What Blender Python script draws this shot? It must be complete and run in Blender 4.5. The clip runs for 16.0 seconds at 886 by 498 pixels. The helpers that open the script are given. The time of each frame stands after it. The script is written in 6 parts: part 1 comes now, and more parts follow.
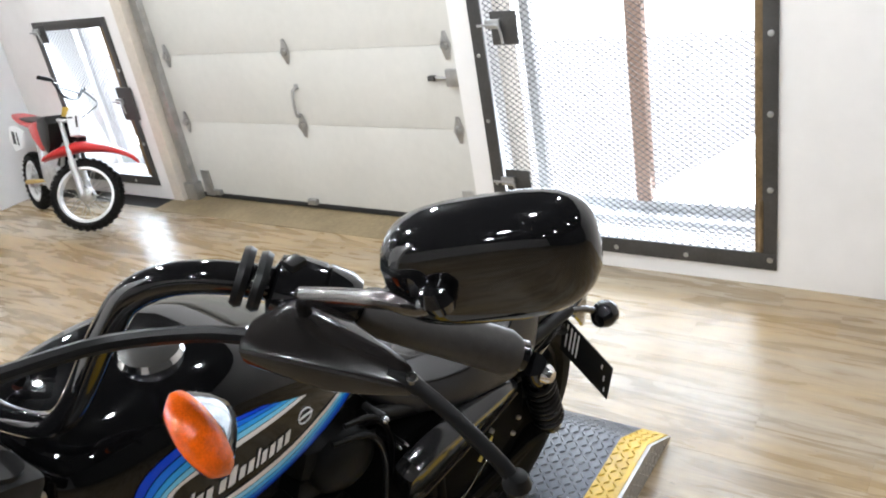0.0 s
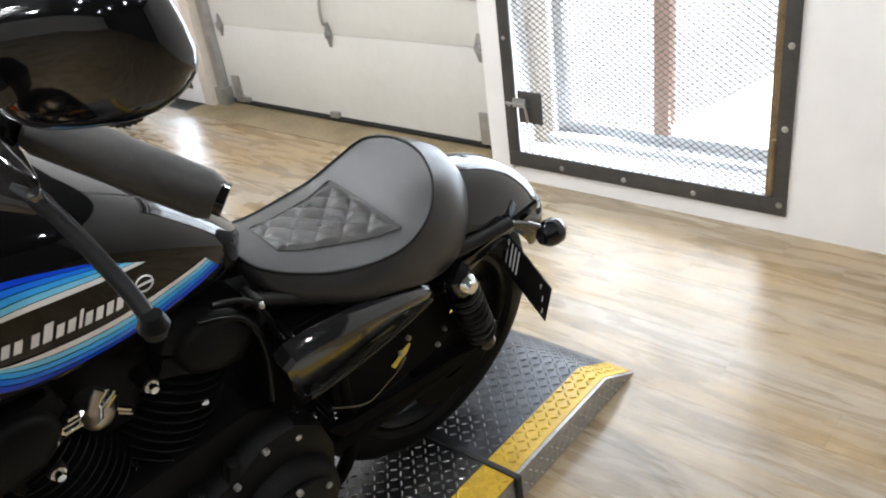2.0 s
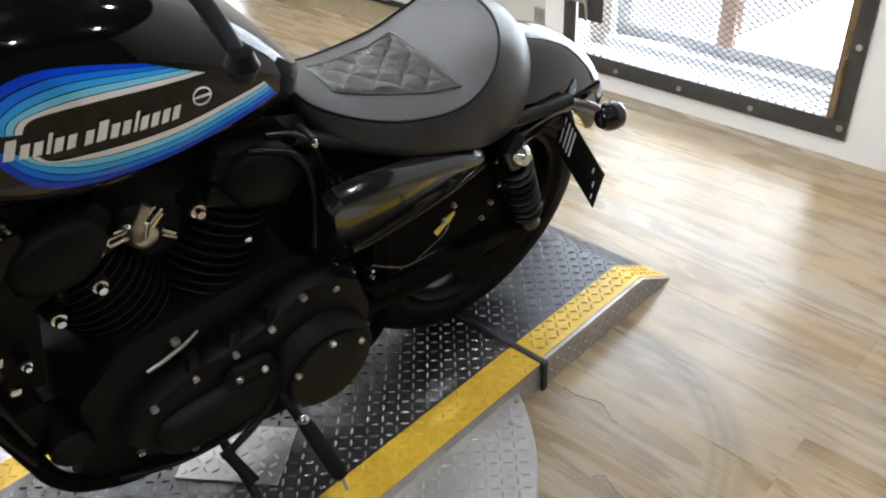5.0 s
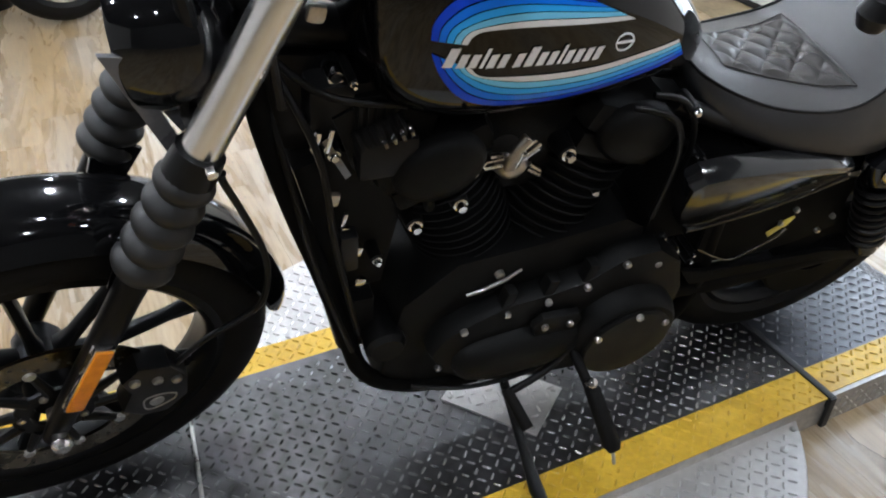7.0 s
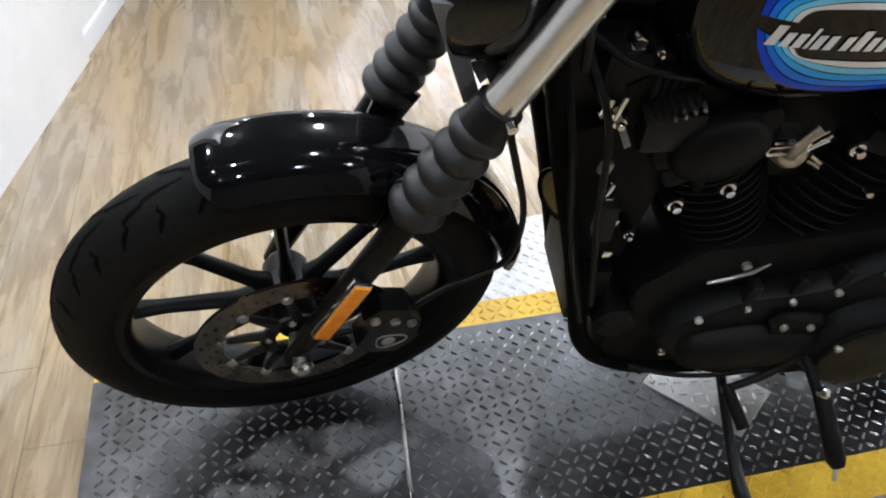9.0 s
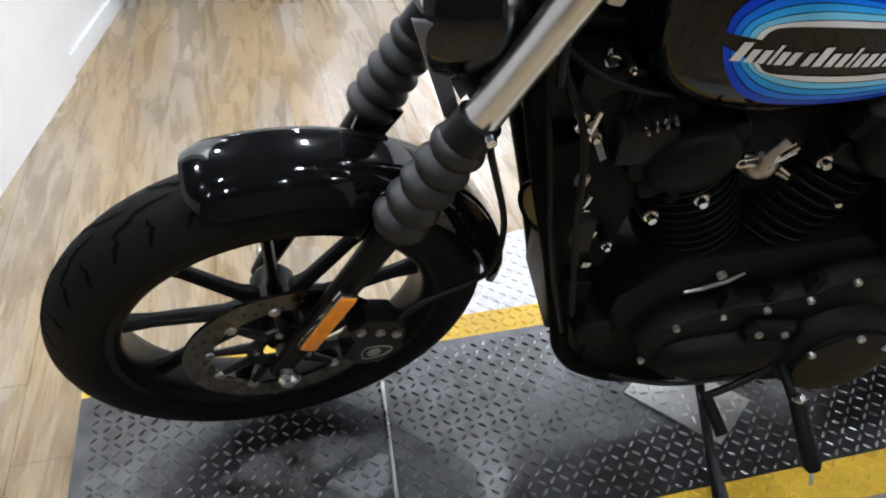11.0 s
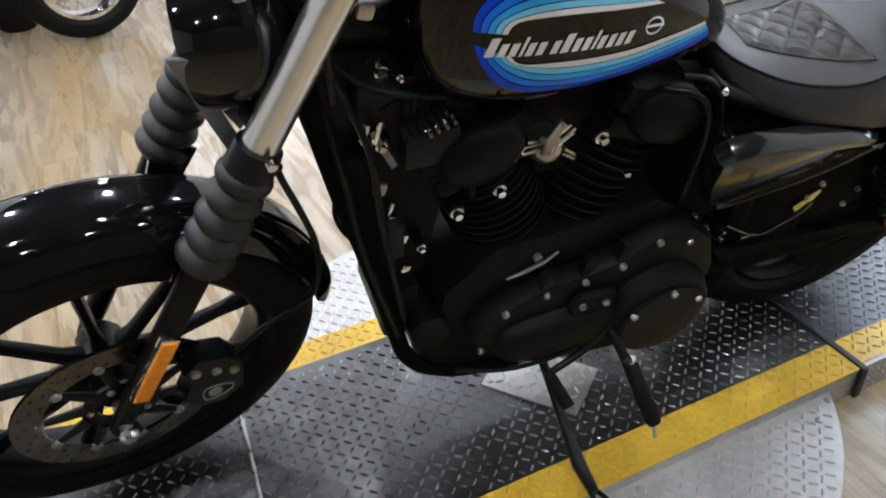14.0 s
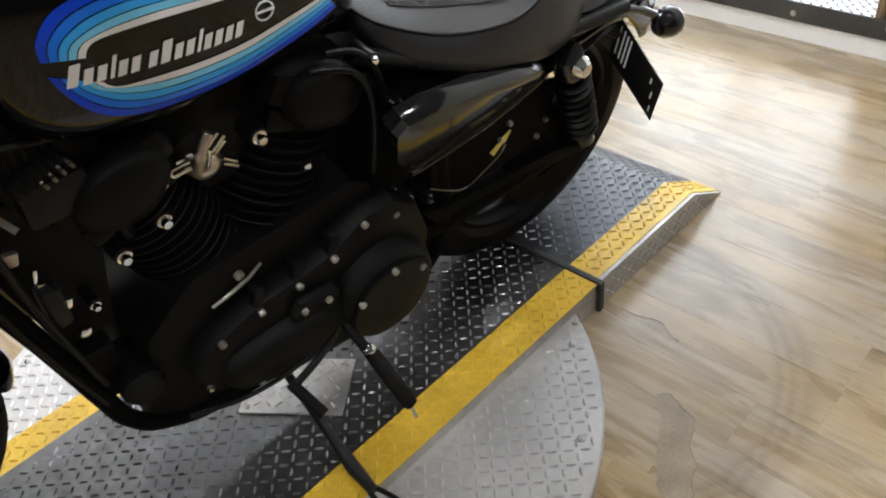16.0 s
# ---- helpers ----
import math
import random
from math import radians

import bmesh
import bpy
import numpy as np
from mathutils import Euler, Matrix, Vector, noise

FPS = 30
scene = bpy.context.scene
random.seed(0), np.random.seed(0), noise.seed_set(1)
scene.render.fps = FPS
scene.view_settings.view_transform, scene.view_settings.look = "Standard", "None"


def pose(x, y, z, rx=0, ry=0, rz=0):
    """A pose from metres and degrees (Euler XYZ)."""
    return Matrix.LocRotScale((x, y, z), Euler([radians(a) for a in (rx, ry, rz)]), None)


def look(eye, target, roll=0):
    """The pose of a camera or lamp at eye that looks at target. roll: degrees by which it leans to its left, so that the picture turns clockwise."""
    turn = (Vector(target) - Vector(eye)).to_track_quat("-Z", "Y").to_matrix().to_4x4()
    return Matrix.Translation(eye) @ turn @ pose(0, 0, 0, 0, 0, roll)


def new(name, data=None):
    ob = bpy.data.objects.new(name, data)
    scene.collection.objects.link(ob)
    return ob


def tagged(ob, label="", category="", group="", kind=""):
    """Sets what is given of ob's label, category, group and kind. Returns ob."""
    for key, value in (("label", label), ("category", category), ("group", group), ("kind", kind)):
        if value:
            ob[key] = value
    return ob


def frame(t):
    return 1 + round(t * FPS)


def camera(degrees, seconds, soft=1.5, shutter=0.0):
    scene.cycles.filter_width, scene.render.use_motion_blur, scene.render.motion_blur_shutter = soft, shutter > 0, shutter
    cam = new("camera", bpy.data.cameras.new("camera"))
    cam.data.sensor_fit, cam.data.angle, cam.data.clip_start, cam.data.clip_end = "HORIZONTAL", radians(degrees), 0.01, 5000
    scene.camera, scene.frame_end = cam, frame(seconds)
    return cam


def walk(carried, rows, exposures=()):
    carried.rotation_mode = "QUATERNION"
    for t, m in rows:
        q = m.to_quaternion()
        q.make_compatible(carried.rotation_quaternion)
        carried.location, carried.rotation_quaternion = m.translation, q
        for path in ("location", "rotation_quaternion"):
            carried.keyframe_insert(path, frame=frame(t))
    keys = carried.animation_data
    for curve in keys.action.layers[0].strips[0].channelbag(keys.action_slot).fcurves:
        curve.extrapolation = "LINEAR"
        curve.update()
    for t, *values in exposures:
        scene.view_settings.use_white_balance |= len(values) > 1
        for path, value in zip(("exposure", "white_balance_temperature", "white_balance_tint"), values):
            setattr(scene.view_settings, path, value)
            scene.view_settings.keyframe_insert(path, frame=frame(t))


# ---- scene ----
cam = camera(57.5, 16.0, 2.0)
PATH = [
    (0, (-0.534, -0.748, 1.715), (0.906, 0.358, 0.874), -10.5),
    (0.5, (-0.473, -0.85, 1.702), (0.895, 0.337, 0.852), -9.0),
    (1, (-0.376, -0.933, 1.654), (0.924, 0.331, 0.811), -6.6),
    (1.5, (-0.346, -0.948, 1.615), (0.932, 0.318, 0.739), -8.4),
    (2, (-0.341, -0.954, 1.57), (0.934, 0.255, 0.616), -8.2),
    (2.5, (-0.332, -0.942, 1.527), (0.93, 0.22, 0.499), -7.5),
    (3, (-0.34, -0.951, 1.508), (0.911, 0.195, 0.448), -6.4),
    (5.5, (-0.419, -0.882, 1.462), (0.658, 0.356, 0.319), -2.5),
    (6, (-0.458, -0.842, 1.457), (0.515, 0.465, 0.297), -1.7),
    (6.5, (-0.51, -0.813, 1.455), (0.35, 0.571, 0.295), -0.8),
    (7, (-0.57, -0.781, 1.445), (0.141, 0.672, 0.27), 0.8),
    (7.5, (-0.628, -0.754, 1.437), (-0.061, 0.746, 0.242), 0.6),
    (8, (-0.67, -0.732, 1.437), (-0.182, 0.783, 0.227), 0.8),
    (8.5, (-0.713, -0.722, 1.436), (-0.301, 0.804, 0.211), 0.2),
    (9, (-0.737, -0.72, 1.432), (-0.361, 0.806, 0.195), 1.1),
    (11.5, (-0.74, -0.772, 1.449), (-0.299, 0.788, 0.278), 1.2),
    (12, (-0.718, -0.788, 1.455), (-0.23, 0.775, 0.308), 0.4),
    (12.5, (-0.69, -0.791, 1.459), (-0.158, 0.756, 0.307), -0.3),
    (13, (-0.674, -0.791, 1.455), (-0.101, 0.735, 0.296), -0.5),
    (13.5, (-0.659, -0.8, 1.46), (-0.032, 0.711, 0.309), -1.9),
    (14, (-0.637, -0.817, 1.456), (0.042, 0.656, 0.285), -2.4),
    (14.5, (-0.611, -0.816, 1.451), (0.155, 0.59, 0.252), -1.3),
    (15, (-0.558, -0.822, 1.448), (0.322, 0.492, 0.223), -2.7),
    (15.5, (-0.508, -0.816, 1.45), (0.475, 0.428, 0.232), -2.9),
    (16, (-0.437, -0.823, 1.43), (0.608, 0.325, 0.169), -7.0),
]
walk(cam, [(t, look(eye, target, roll)) for t, eye, target, roll in PATH], [
    (0, 0.05, 6350, 10), (3, 0.05, 6450, 10), (5.5, 0, 6350, 10), (6.5, 0.0, 6150, 10), (7.5, 0.04, 6020, 10), (8.5, 0.06, 6030, 10), (9, 0.06, 6030, 10),
    (12.5, 0.0, 6030, 10), (14, -0.02, 6120, 10), (15, -0.1, 6320, 10), (16, -0.08, 6520, 10)])

# ---- world and light ----
world = bpy.data.worlds.new("world")
scene.world = world
world.use_nodes = True
wn = world.node_tree
sky = wn.nodes.new("ShaderNodeTexSky")
sky.sky_type = "NISHITA"
sky.sun_disc = False
sky.sun_elevation = radians(40)
sky.sun_rotation = radians(70)
bgnode = wn.nodes["Background"]
wn.links.new(sky.outputs[0], bgnode.inputs[0])
bgnode.inputs[1].default_value = 0.15

SUN = new("sun", bpy.data.lights.new("sun", "SUN"))
SUN.data.energy, SUN.data.angle, SUN.data.color = 1.0, radians(10), (1.0, 0.96, 0.9)
SUN.matrix_world = look((6, 1, 5), (0, 1, 0))

CEIL = 2.9


def area(name, m, sx, sy, power, color):
    lamp = new(name, bpy.data.lights.new(name, "AREA"))
    lamp.data.shape, lamp.data.size, lamp.data.size_y = "RECTANGLE", sx, sy
    lamp.data.energy, lamp.data.color = power, color
    lamp.matrix_world = m
    return lamp


# daylight in the two caged windows
area("window_light", look((2.62, 0.58, 0.9), (0, 0.2, 0.3)), 1.1, 1.7, 36, (0.76, 0.88, 1.0))
area("window_light", look((2.86, 4.35, 0.75), (0, 3.6, 0.2)), 0.75, 1.0, 32, (0.74, 0.87, 1.0))


# ---- materials ----
MATS = {}


def mat(name, base, rough=0.5, metal=0.0, scale=0.0, vary=0.0, bump=0.0, bscale=60.0, coat=0.0, spec=0.5, rvar=0.0, glow=0.0, trans=0.0, second=None, obj_random=0.0):
    """A surface: base colour with grain and broad stains, roughness wear and fine relief."""
    if name in MATS:
        return MATS[name]
    m = bpy.data.materials.new(name)
    m.use_nodes = True
    t = m.node_tree
    b = t.nodes["Principled BSDF"]
    b.inputs["Base Color"].default_value = (*base, 1)
    b.inputs["Roughness"].default_value = rough
    b.inputs["Metallic"].default_value = metal
    b.inputs["Coat Weight"].default_value = coat
    b.inputs["Coat Roughness"].default_value = 0.04
    b.inputs["Specular IOR Level"].default_value = spec
    b.inputs["Transmission Weight"].default_value = trans
    if glow:
        b.inputs["Emission Color"].default_value = (*base, 1)
        b.inputs["Emission Strength"].default_value = glow
    co = t.nodes.new("ShaderNodeTexCoord")
    if scale and vary:
        n1 = t.nodes.new("ShaderNodeTexNoise")
        n1.inputs["Scale"].default_value = scale
        n1.inputs["Detail"].default_value = 6
        n2 = t.nodes.new("ShaderNodeTexNoise")
        n2.inputs["Scale"].default_value = scale * 9
        n2.inputs["Detail"].default_value = 3
        for n in (n1, n2):
            t.links.new(co.outputs["Object"], n.inputs["Vector"])
        mx = t.nodes.new("ShaderNodeMix")
        mx.data_type = "FLOAT"
        mx.inputs[0].default_value = 0.4
        t.links.new(n1.outputs[0], mx.inputs[2])
        t.links.new(n2.outputs[0], mx.inputs[3])
        val = mx.outputs[0]
        if obj_random:
            oi = t.nodes.new("ShaderNodeObjectInfo")
            m2 = t.nodes.new("ShaderNodeMix")
            m2.data_type = "FLOAT"
            m2.inputs[0].default_value = obj_random
            t.links.new(val, m2.inputs[2])
            t.links.new(oi.outputs["Random"], m2.inputs[3])
            val = m2.outputs[0]
        r = t.nodes.new("ShaderNodeValToRGB")
        r.color_ramp.elements[0].position = 0.3
        r.color_ramp.elements[1].position = 0.7
        lo = second or tuple(c * (1 - vary) for c in base)
        r.color_ramp.elements[0].color = (*lo, 1)
        r.color_ramp.elements[1].color = (*(min(1, c * (1 + vary * 0.5)) for c in base), 1)
        t.links.new(val, r.inputs[0])
        t.links.new(r.outputs[0], b.inputs["Base Color"])
        if rvar:
            mr = t.nodes.new("ShaderNodeMapRange")
            mr.inputs[1].default_value, mr.inputs[2].default_value = 0.3, 0.7
            mr.inputs[3].default_value, mr.inputs[4].default_value = max(0.02, rough - rvar), min(1, rough + rvar)
            t.links.new(n1.outputs[0], mr.inputs[0])
            t.links.new(mr.outputs[0], b.inputs["Roughness"])
    if bump:
        nb = t.nodes.new("ShaderNodeTexNoise")
        nb.inputs["Scale"].default_value = bscale
        nb.inputs["Detail"].default_value = 4
        t.links.new(co.outputs["Object"], nb.inputs["Vector"])
        bp = t.nodes.new("ShaderNodeBump")
        bp.inputs["Strength"].default_value = bump
        bp.inputs["Distance"].default_value = 0.002
        t.links.new(nb.outputs[0], bp.inputs["Height"])
        t.links.new(bp.outputs[0], b.inputs["Normal"])
    MATS[name] = m
    return m


GLOSS = mat("gloss_black_paint", (0.004, 0.004, 0.0044), 0.07, coat=0.5, spec=0.3, scale=3, vary=0.2)
SATIN = mat("satin_black", (0.006, 0.006, 0.0063), 0.36, spec=0.2, scale=8, vary=0.3, bump=0.05, bscale=200)
ENGINE = mat("wrinkle_black_engine", (0.006, 0.006, 0.0058), 0.46, spec=0.1, scale=14, vary=0.4, bump=0.35, bscale=350, rvar=0.1)
MATTE = mat("matte_black_plastic", (0.003, 0.003, 0.003), 0.7, spec=0.06, scale=10, vary=0.4, bump=0.1, bscale=150)
CABLE = mat("cable_black", (0.003, 0.003, 0.003), 0.4, spec=0.2, scale=20, vary=0.3)
# near-black that paints the shade inside the tread grooves
GROOVE = mat("groove_shade_black", (0.0015, 0.0015, 0.0015), 0.8, spec=0.05)
WHEELM = mat("wheel_black", (0.0032, 0.0032, 0.0033), 0.34, spec=0.12, scale=8, vary=0.3, bump=0.05, bscale=200)
RUBBER = mat("tyre_rubber", (0.0075, 0.0071, 0.0066), 0.65, spec=0.1, scale=10, vary=0.35, bump=0.15, bscale=180, rvar=0.1)
GRIPM = mat("grip_rubber", (0.032, 0.029, 0.027), 0.5, scale=14, vary=0.4, bump=0.15, bscale=160)
BOOT = mat("fork_boot_rubber", (0.0095, 0.009, 0.0085), 0.5, scale=14, vary=0.6, bump=0.1, bscale=120)
CHROME = mat("chrome", (0.75, 0.74, 0.72), 0.12, metal=1.0, scale=12, vary=0.15, rvar=0.05)
FORKM = mat("polished_fork_tube", (0.86, 0.855, 0.84), 0.24, metal=1.0, scale=14, vary=0.06, rvar=0.04)
STEEL = mat("brushed_steel", (0.5, 0.49, 0.47), 0.32, metal=1.0, scale=20, vary=0.3, rvar=0.1)
ROTORM = mat("brake_rotor_steel", (0.17, 0.14, 0.095), 0.24, metal=1.0, scale=20, vary=0.35, rvar=0.1)
SEATM = mat("seat_vinyl", (0.028, 0.0275, 0.0292), 0.35, spec=0.65, scale=6, vary=0.25, bump=0.3, bscale=500, rvar=0.07)
# seat vinyl again, darkened for the shade on the skirt's side
SHADESEATM = mat("shaded_seat_vinyl", (0.018, 0.0178, 0.019), 0.35, spec=0.6, scale=6, vary=0.25, bump=0.25, bscale=500, rvar=0.06)
QUILTM = mat("quilted_vinyl", (0.032, 0.029, 0.028), 0.31, spec=0.65, scale=7, vary=0.3, bump=0.3, bscale=500, rvar=0.07)
AMBER = mat("amber_lens", (0.78, 0.11, 0.002), 0.12, coat=0.6, scale=60, vary=0.45, bump=0.5, bscale=140)
AMBERR = mat("amber_reflector", (0.98, 0.3, 0.008), 0.25, scale=60, vary=0.25, bump=0.3, bscale=400)
REDM = mat("red_lens", (0.15, 0.01, 0.01), 0.12, coat=0.6)
SIGN_W = mat("decal_white", (0.8, 0.8, 0.8), 0.2, coat=0.8)
DEC = [mat("decal_deep_blue", (0.004, 0.055, 0.62), 0.2, coat=0.15, spec=0.2), mat("decal_blue", (0.01, 0.18, 0.82), 0.2, coat=0.15, spec=0.2),
       mat("decal_sky", (0.04, 0.39, 0.88), 0.2, coat=0.15, spec=0.2), mat("decal_pale", (0.2, 0.63, 0.9), 0.2, coat=0.15, spec=0.2), SIGN_W]
TANKM = mat("tank_black_paint", (0.002, 0.002, 0.0022), 0.06, coat=0.4, spec=0.2, scale=3, vary=0.2)
DARKCH = mat("dark_chrome", (0.16, 0.155, 0.15), 0.22, metal=1.0, scale=12, vary=0.2)
TITAN = mat("cast_titanium_grey", (0.5, 0.46, 0.4), 0.35, metal=1.0, scale=40, vary=0.3)
mat("horn_brass", (0.45, 0.33, 0.13), 0.4, metal=0.8, scale=20, vary=0.3)
YELLOWBIT = mat("yellow_bit", (0.75, 0.6, 0.12), 0.4)
COVERM = mat("side_cover_black", (0.008, 0.008, 0.0085), 0.14, coat=0.3, spec=0.3, scale=5, vary=0.3)


# ---- mesh helpers ----
def finish(bm, angle=38):
    bmesh.ops.recalc_face_normals(bm, faces=bm.faces)
    lim = radians(angle)
    for fc in bm.faces:
        fc.smooth = True
    for e in bm.edges:
        if len(e.link_faces) == 2 and e.calc_face_angle(0) > lim:
            e.smooth = False


def part(name, bm, material, parent=None, label="", m=None):
    """One mesh object, under its thing or part."""
    finish(bm)
    me = bpy.data.meshes.new(name)
    bm.to_mesh(me)
    bm.free()
    me.materials.append(material)
    ob = new(name, me)
    if m is not None:
        ob.matrix_basis = m
    if parent:
        ob.parent = parent
    if label:
        tagged(ob, label)
    return ob


def thing(name, label, category, m=None, group="", kind=""):
    ob = new(name)
    ob.empty_display_size = 0.05
    if m is not None:
        ob.matrix_basis = m
    return tagged(ob, label, category, group, kind)


def add_box(bm, lo, hi, bevel=0.0, m=None):
    c = [(a + b) / 2 for a, b in zip(lo, hi)]
    s = [abs(b - a) for a, b in zip(lo, hi)]
    r = bmesh.ops.create_cube(bm, size=1, matrix=Matrix.Translation(c) @ Matrix.Diagonal((*s, 1)))
    vs = r["verts"]
    if bevel:
        es = list({e for v in vs for e in v.link_edges})
        rb = bmesh.ops.bevel(bm, geom=es, offset=bevel, segments=2, affect="EDGES", profile=0.6)
        vs = list({v for v in rb["verts"]} | {v for v in vs if v.is_valid})
    if m is not None:
        bmesh.ops.transform(bm, matrix=m, verts=vs)
    return bm


def box(lo, hi, bevel=0.0, m=None):
    return add_box(bmesh.new(), lo, hi, bevel, m)


def ring_frame(d):
    d = Vector(d).normalized()
    q = d.to_track_quat("Z", "Y")
    return q @ Vector((1, 0, 0)), q @ Vector((0, 1, 0)), d


def add_tube(bm, pts, radius, segs=10, caps=True):
    """A round tube along points; radius is one number or one a point."""
    pts = [Vector(p) for p in pts]
    rad = radius if isinstance(radius, (list, tuple)) else [radius] * len(pts)
    rows, u = [], None
    for i, p in enumerate(pts):
        d = (pts[min(i + 1, len(pts) - 1)] - pts[max(i - 1, 0)]).normalized()
        if u is None:
            u = ring_frame(d)[0]
        u = (u - d * u.dot(d)).normalized()
        v = d.cross(u)
        rows.append([bm.verts.new(p + (u * math.cos(a) + v * math.sin(a)) * rad[i]) for a in (2 * math.pi * k / segs for k in range(segs))])
    for a, b in zip(rows, rows[1:]):
        for k in range(segs):
            bm.faces.new((a[k], a[(k + 1) % segs], b[(k + 1) % segs], b[k]))
    if caps:
        bm.faces.new(rows[0][::-1])
        bm.faces.new(rows[-1])
    return bm


def tube(pts, radius, segs=10, caps=True):
    return add_tube(bmesh.new(), pts, radius, segs, caps)


def curve(pts, n=6):
    """Points along a smooth line through pts."""
    P = [Vector(p) for p in pts]
    out = []
    for i in range(len(P) - 1):
        p0, p1, p2, p3 = P[max(i - 1, 0)], P[i], P[i + 1], P[min(i + 2, len(P) - 1)]
        for k in range(n):
            s = k / n
            out.append(0.5 * ((2 * p1) + (p2 - p0) * s + (2 * p0 - 5 * p1 + 4 * p2 - p3) * s * s + (3 * p1 - p0 - 3 * p2 + p3) * s ** 3))
    out.append(P[-1])
    return out


def add_lathe(bm, profile, m=None, segs=40, closed=False):
    """Turns (radius, height) pairs round the z axis of m."""
    m = m or Matrix()
    rows = []
    for r, h in profile:
        rows.append([bm.verts.new(m @ Vector((r * math.cos(a), r * math.sin(a), h))) for a in (2 * math.pi * k / segs for k in range(segs))] if r > 1e-6 else [bm.verts.new(m @ Vector((0, 0, h)))])
    pairs = list(zip(rows, rows[1:])) + ([(rows[-1], rows[0])] if closed else [])
    for a, b in pairs:
        for k in range(segs):
            j = (k + 1) % segs
            if len(a) == 1 and len(b) == 1:
                continue
            if len(a) == 1:
                bm.faces.new((a[0], b[j], b[k]))
            elif len(b) == 1:
                bm.faces.new((a[k], a[j], b[0]))
            else:
                bm.faces.new((a[k], a[j], b[j], b[k]))
    return bm


def lathe(profile, m=None, segs=40, closed=False):
    return add_lathe(bmesh.new(), profile, m, segs, closed)


def along(p, d):
    """A pose at p whose z axis points along d."""
    return Matrix.Translation(p) @ Vector(d).to_track_quat("Z", "Y").to_matrix().to_4x4()


def add_slab(bm, poly, depth, m=None, bevel=0.0):
    """A flat outline in x, z, drawn out from y = 0 to y = depth."""
    m = m or Matrix()
    a = [bm.verts.new((x, 0, z)) for x, z in poly]
    f0 = bm.faces.new(a)
    r = bmesh.ops.extrude_face_region(bm, geom=[f0])
    vs = [v for v in r["geom"] if isinstance(v, bmesh.types.BMVert)]
    bmesh.ops.translate(bm, verts=vs, vec=(0, depth, 0))
    allv = a + vs
    if bevel:
        es = [e for e in {e for v in allv for e in v.link_edges} if abs(e.verts[0].co.y - e.verts[1].co.y) < 1e-6]
        rb = bmesh.ops.bevel(bm, geom=es, offset=bevel, segments=2, affect="EDGES", profile=0.6)
        allv = list({v for v in allv if v.is_valid} | set(rb["verts"]))
    bmesh.ops.transform(bm, matrix=m, verts=allv)
    return bm


def slab(poly, depth, y=0.0, bevel=0.0):
    return add_slab(bmesh.new(), poly, depth, Matrix.Translation((0, y, 0)), bevel)


def loft(sections, n=28, power=2.4, caps=True):
    """Rounded sections across x: (x, z centre, half width, half height up, half height down, power)."""
    bm = bmesh.new()
    rows = []
    for x, zc, w, hu, hd, *p in sections:
        e = 2 / (p[0] if p else power)
        row = []
        for k in range(n):
            a = 2 * math.pi * k / n
            cy, sz = math.cos(a), math.sin(a)
            row.append(bm.verts.new((x, w * math.copysign(abs(cy) ** e, cy), zc + (hu if sz > 0 else hd) * math.copysign(abs(sz) ** e, sz))))
        rows.append(row)
    for a, b in zip(rows, rows[1:]):
        for k in range(n):
            bm.faces.new((a[k], a[(k + 1) % n], b[(k + 1) % n], b[k]))
    if caps:
        bm.faces.new(rows[0][::-1])
        bm.faces.new(rows[-1])
    return bm


def smooth_rows(keys, n=5):
    """Sections between the given ones, on a smooth line."""
    out = []
    K = [np.array(k, float) for k in keys]
    for i in range(len(K) - 1):
        p0, p1, p2, p3 = K[max(i - 1, 0)], K[i], K[i + 1], K[min(i + 2, len(K) - 1)]
        for k in range(n):
            s = k / n
            out.append(tuple(0.5 * ((2 * p1) + (p2 - p0) * s + (2 * p0 - 5 * p1 + 4 * p2 - p3) * s * s + (3 * p1 - p0 - 3 * p2 + p3) * s ** 3)))
    out.append(tuple(K[-1]))
    return out


def bolt(name, p, d, r, h, material, parent, m=None):
    return part(name, lathe([(0, h), (r * 0.55, h), (r * 0.9, h * 0.8), (r, h * 0.5), (r, -0.004), (0, -0.004)], along(p, d), 10), material, parent, m=m)


# ---- room materials ----
WALLM = mat("painted_wall", (0.82, 0.8, 0.78), 0.6, scale=1.2, vary=0.06, bump=0.12, bscale=90)
CEILM = mat("ceiling_paint", (0.035, 0.035, 0.036), 0.8, scale=2, vary=0.2)
# dark grey puts the room's dimness into the unseen near wall's colour
DARKW = mat("dim_room_wall", (0.07, 0.068, 0.066), 0.7, scale=1.5, vary=0.15, bump=0.1, bscale=70)
DOORM = mat("garage_door_cream", (0.64, 0.63, 0.585), 0.45, scale=2.5, vary=0.06, bump=0.06, bscale=40)
REVEAL = mat("reveal_beige", (0.62, 0.56, 0.48), 0.6, scale=4, vary=0.15, bump=0.1)
# grey stands in for the bright floor mirrored in a gloss black face
GREYP = mat("bracket_reflection_grey", (0.13, 0.13, 0.14), 0.3, scale=18, vary=0.25, rvar=0.08)
GALV = mat("galvanised_steel", (0.5, 0.5, 0.49), 0.42, metal=0.9, scale=18, vary=0.3, rvar=0.1)
SEAL = mat("black_seal", (0.012, 0.012, 0.012), 0.6, scale=20, vary=0.3)
CAGE = mat("cage_black_iron", (0.05, 0.048, 0.045), 0.45, scale=9, vary=0.4, bump=0.15, bscale=150, rvar=0.1)
RUST = mat("rusty_rail", (0.2, 0.13, 0.06), 0.55, scale=14, vary=0.6, bump=0.2, bscale=120)
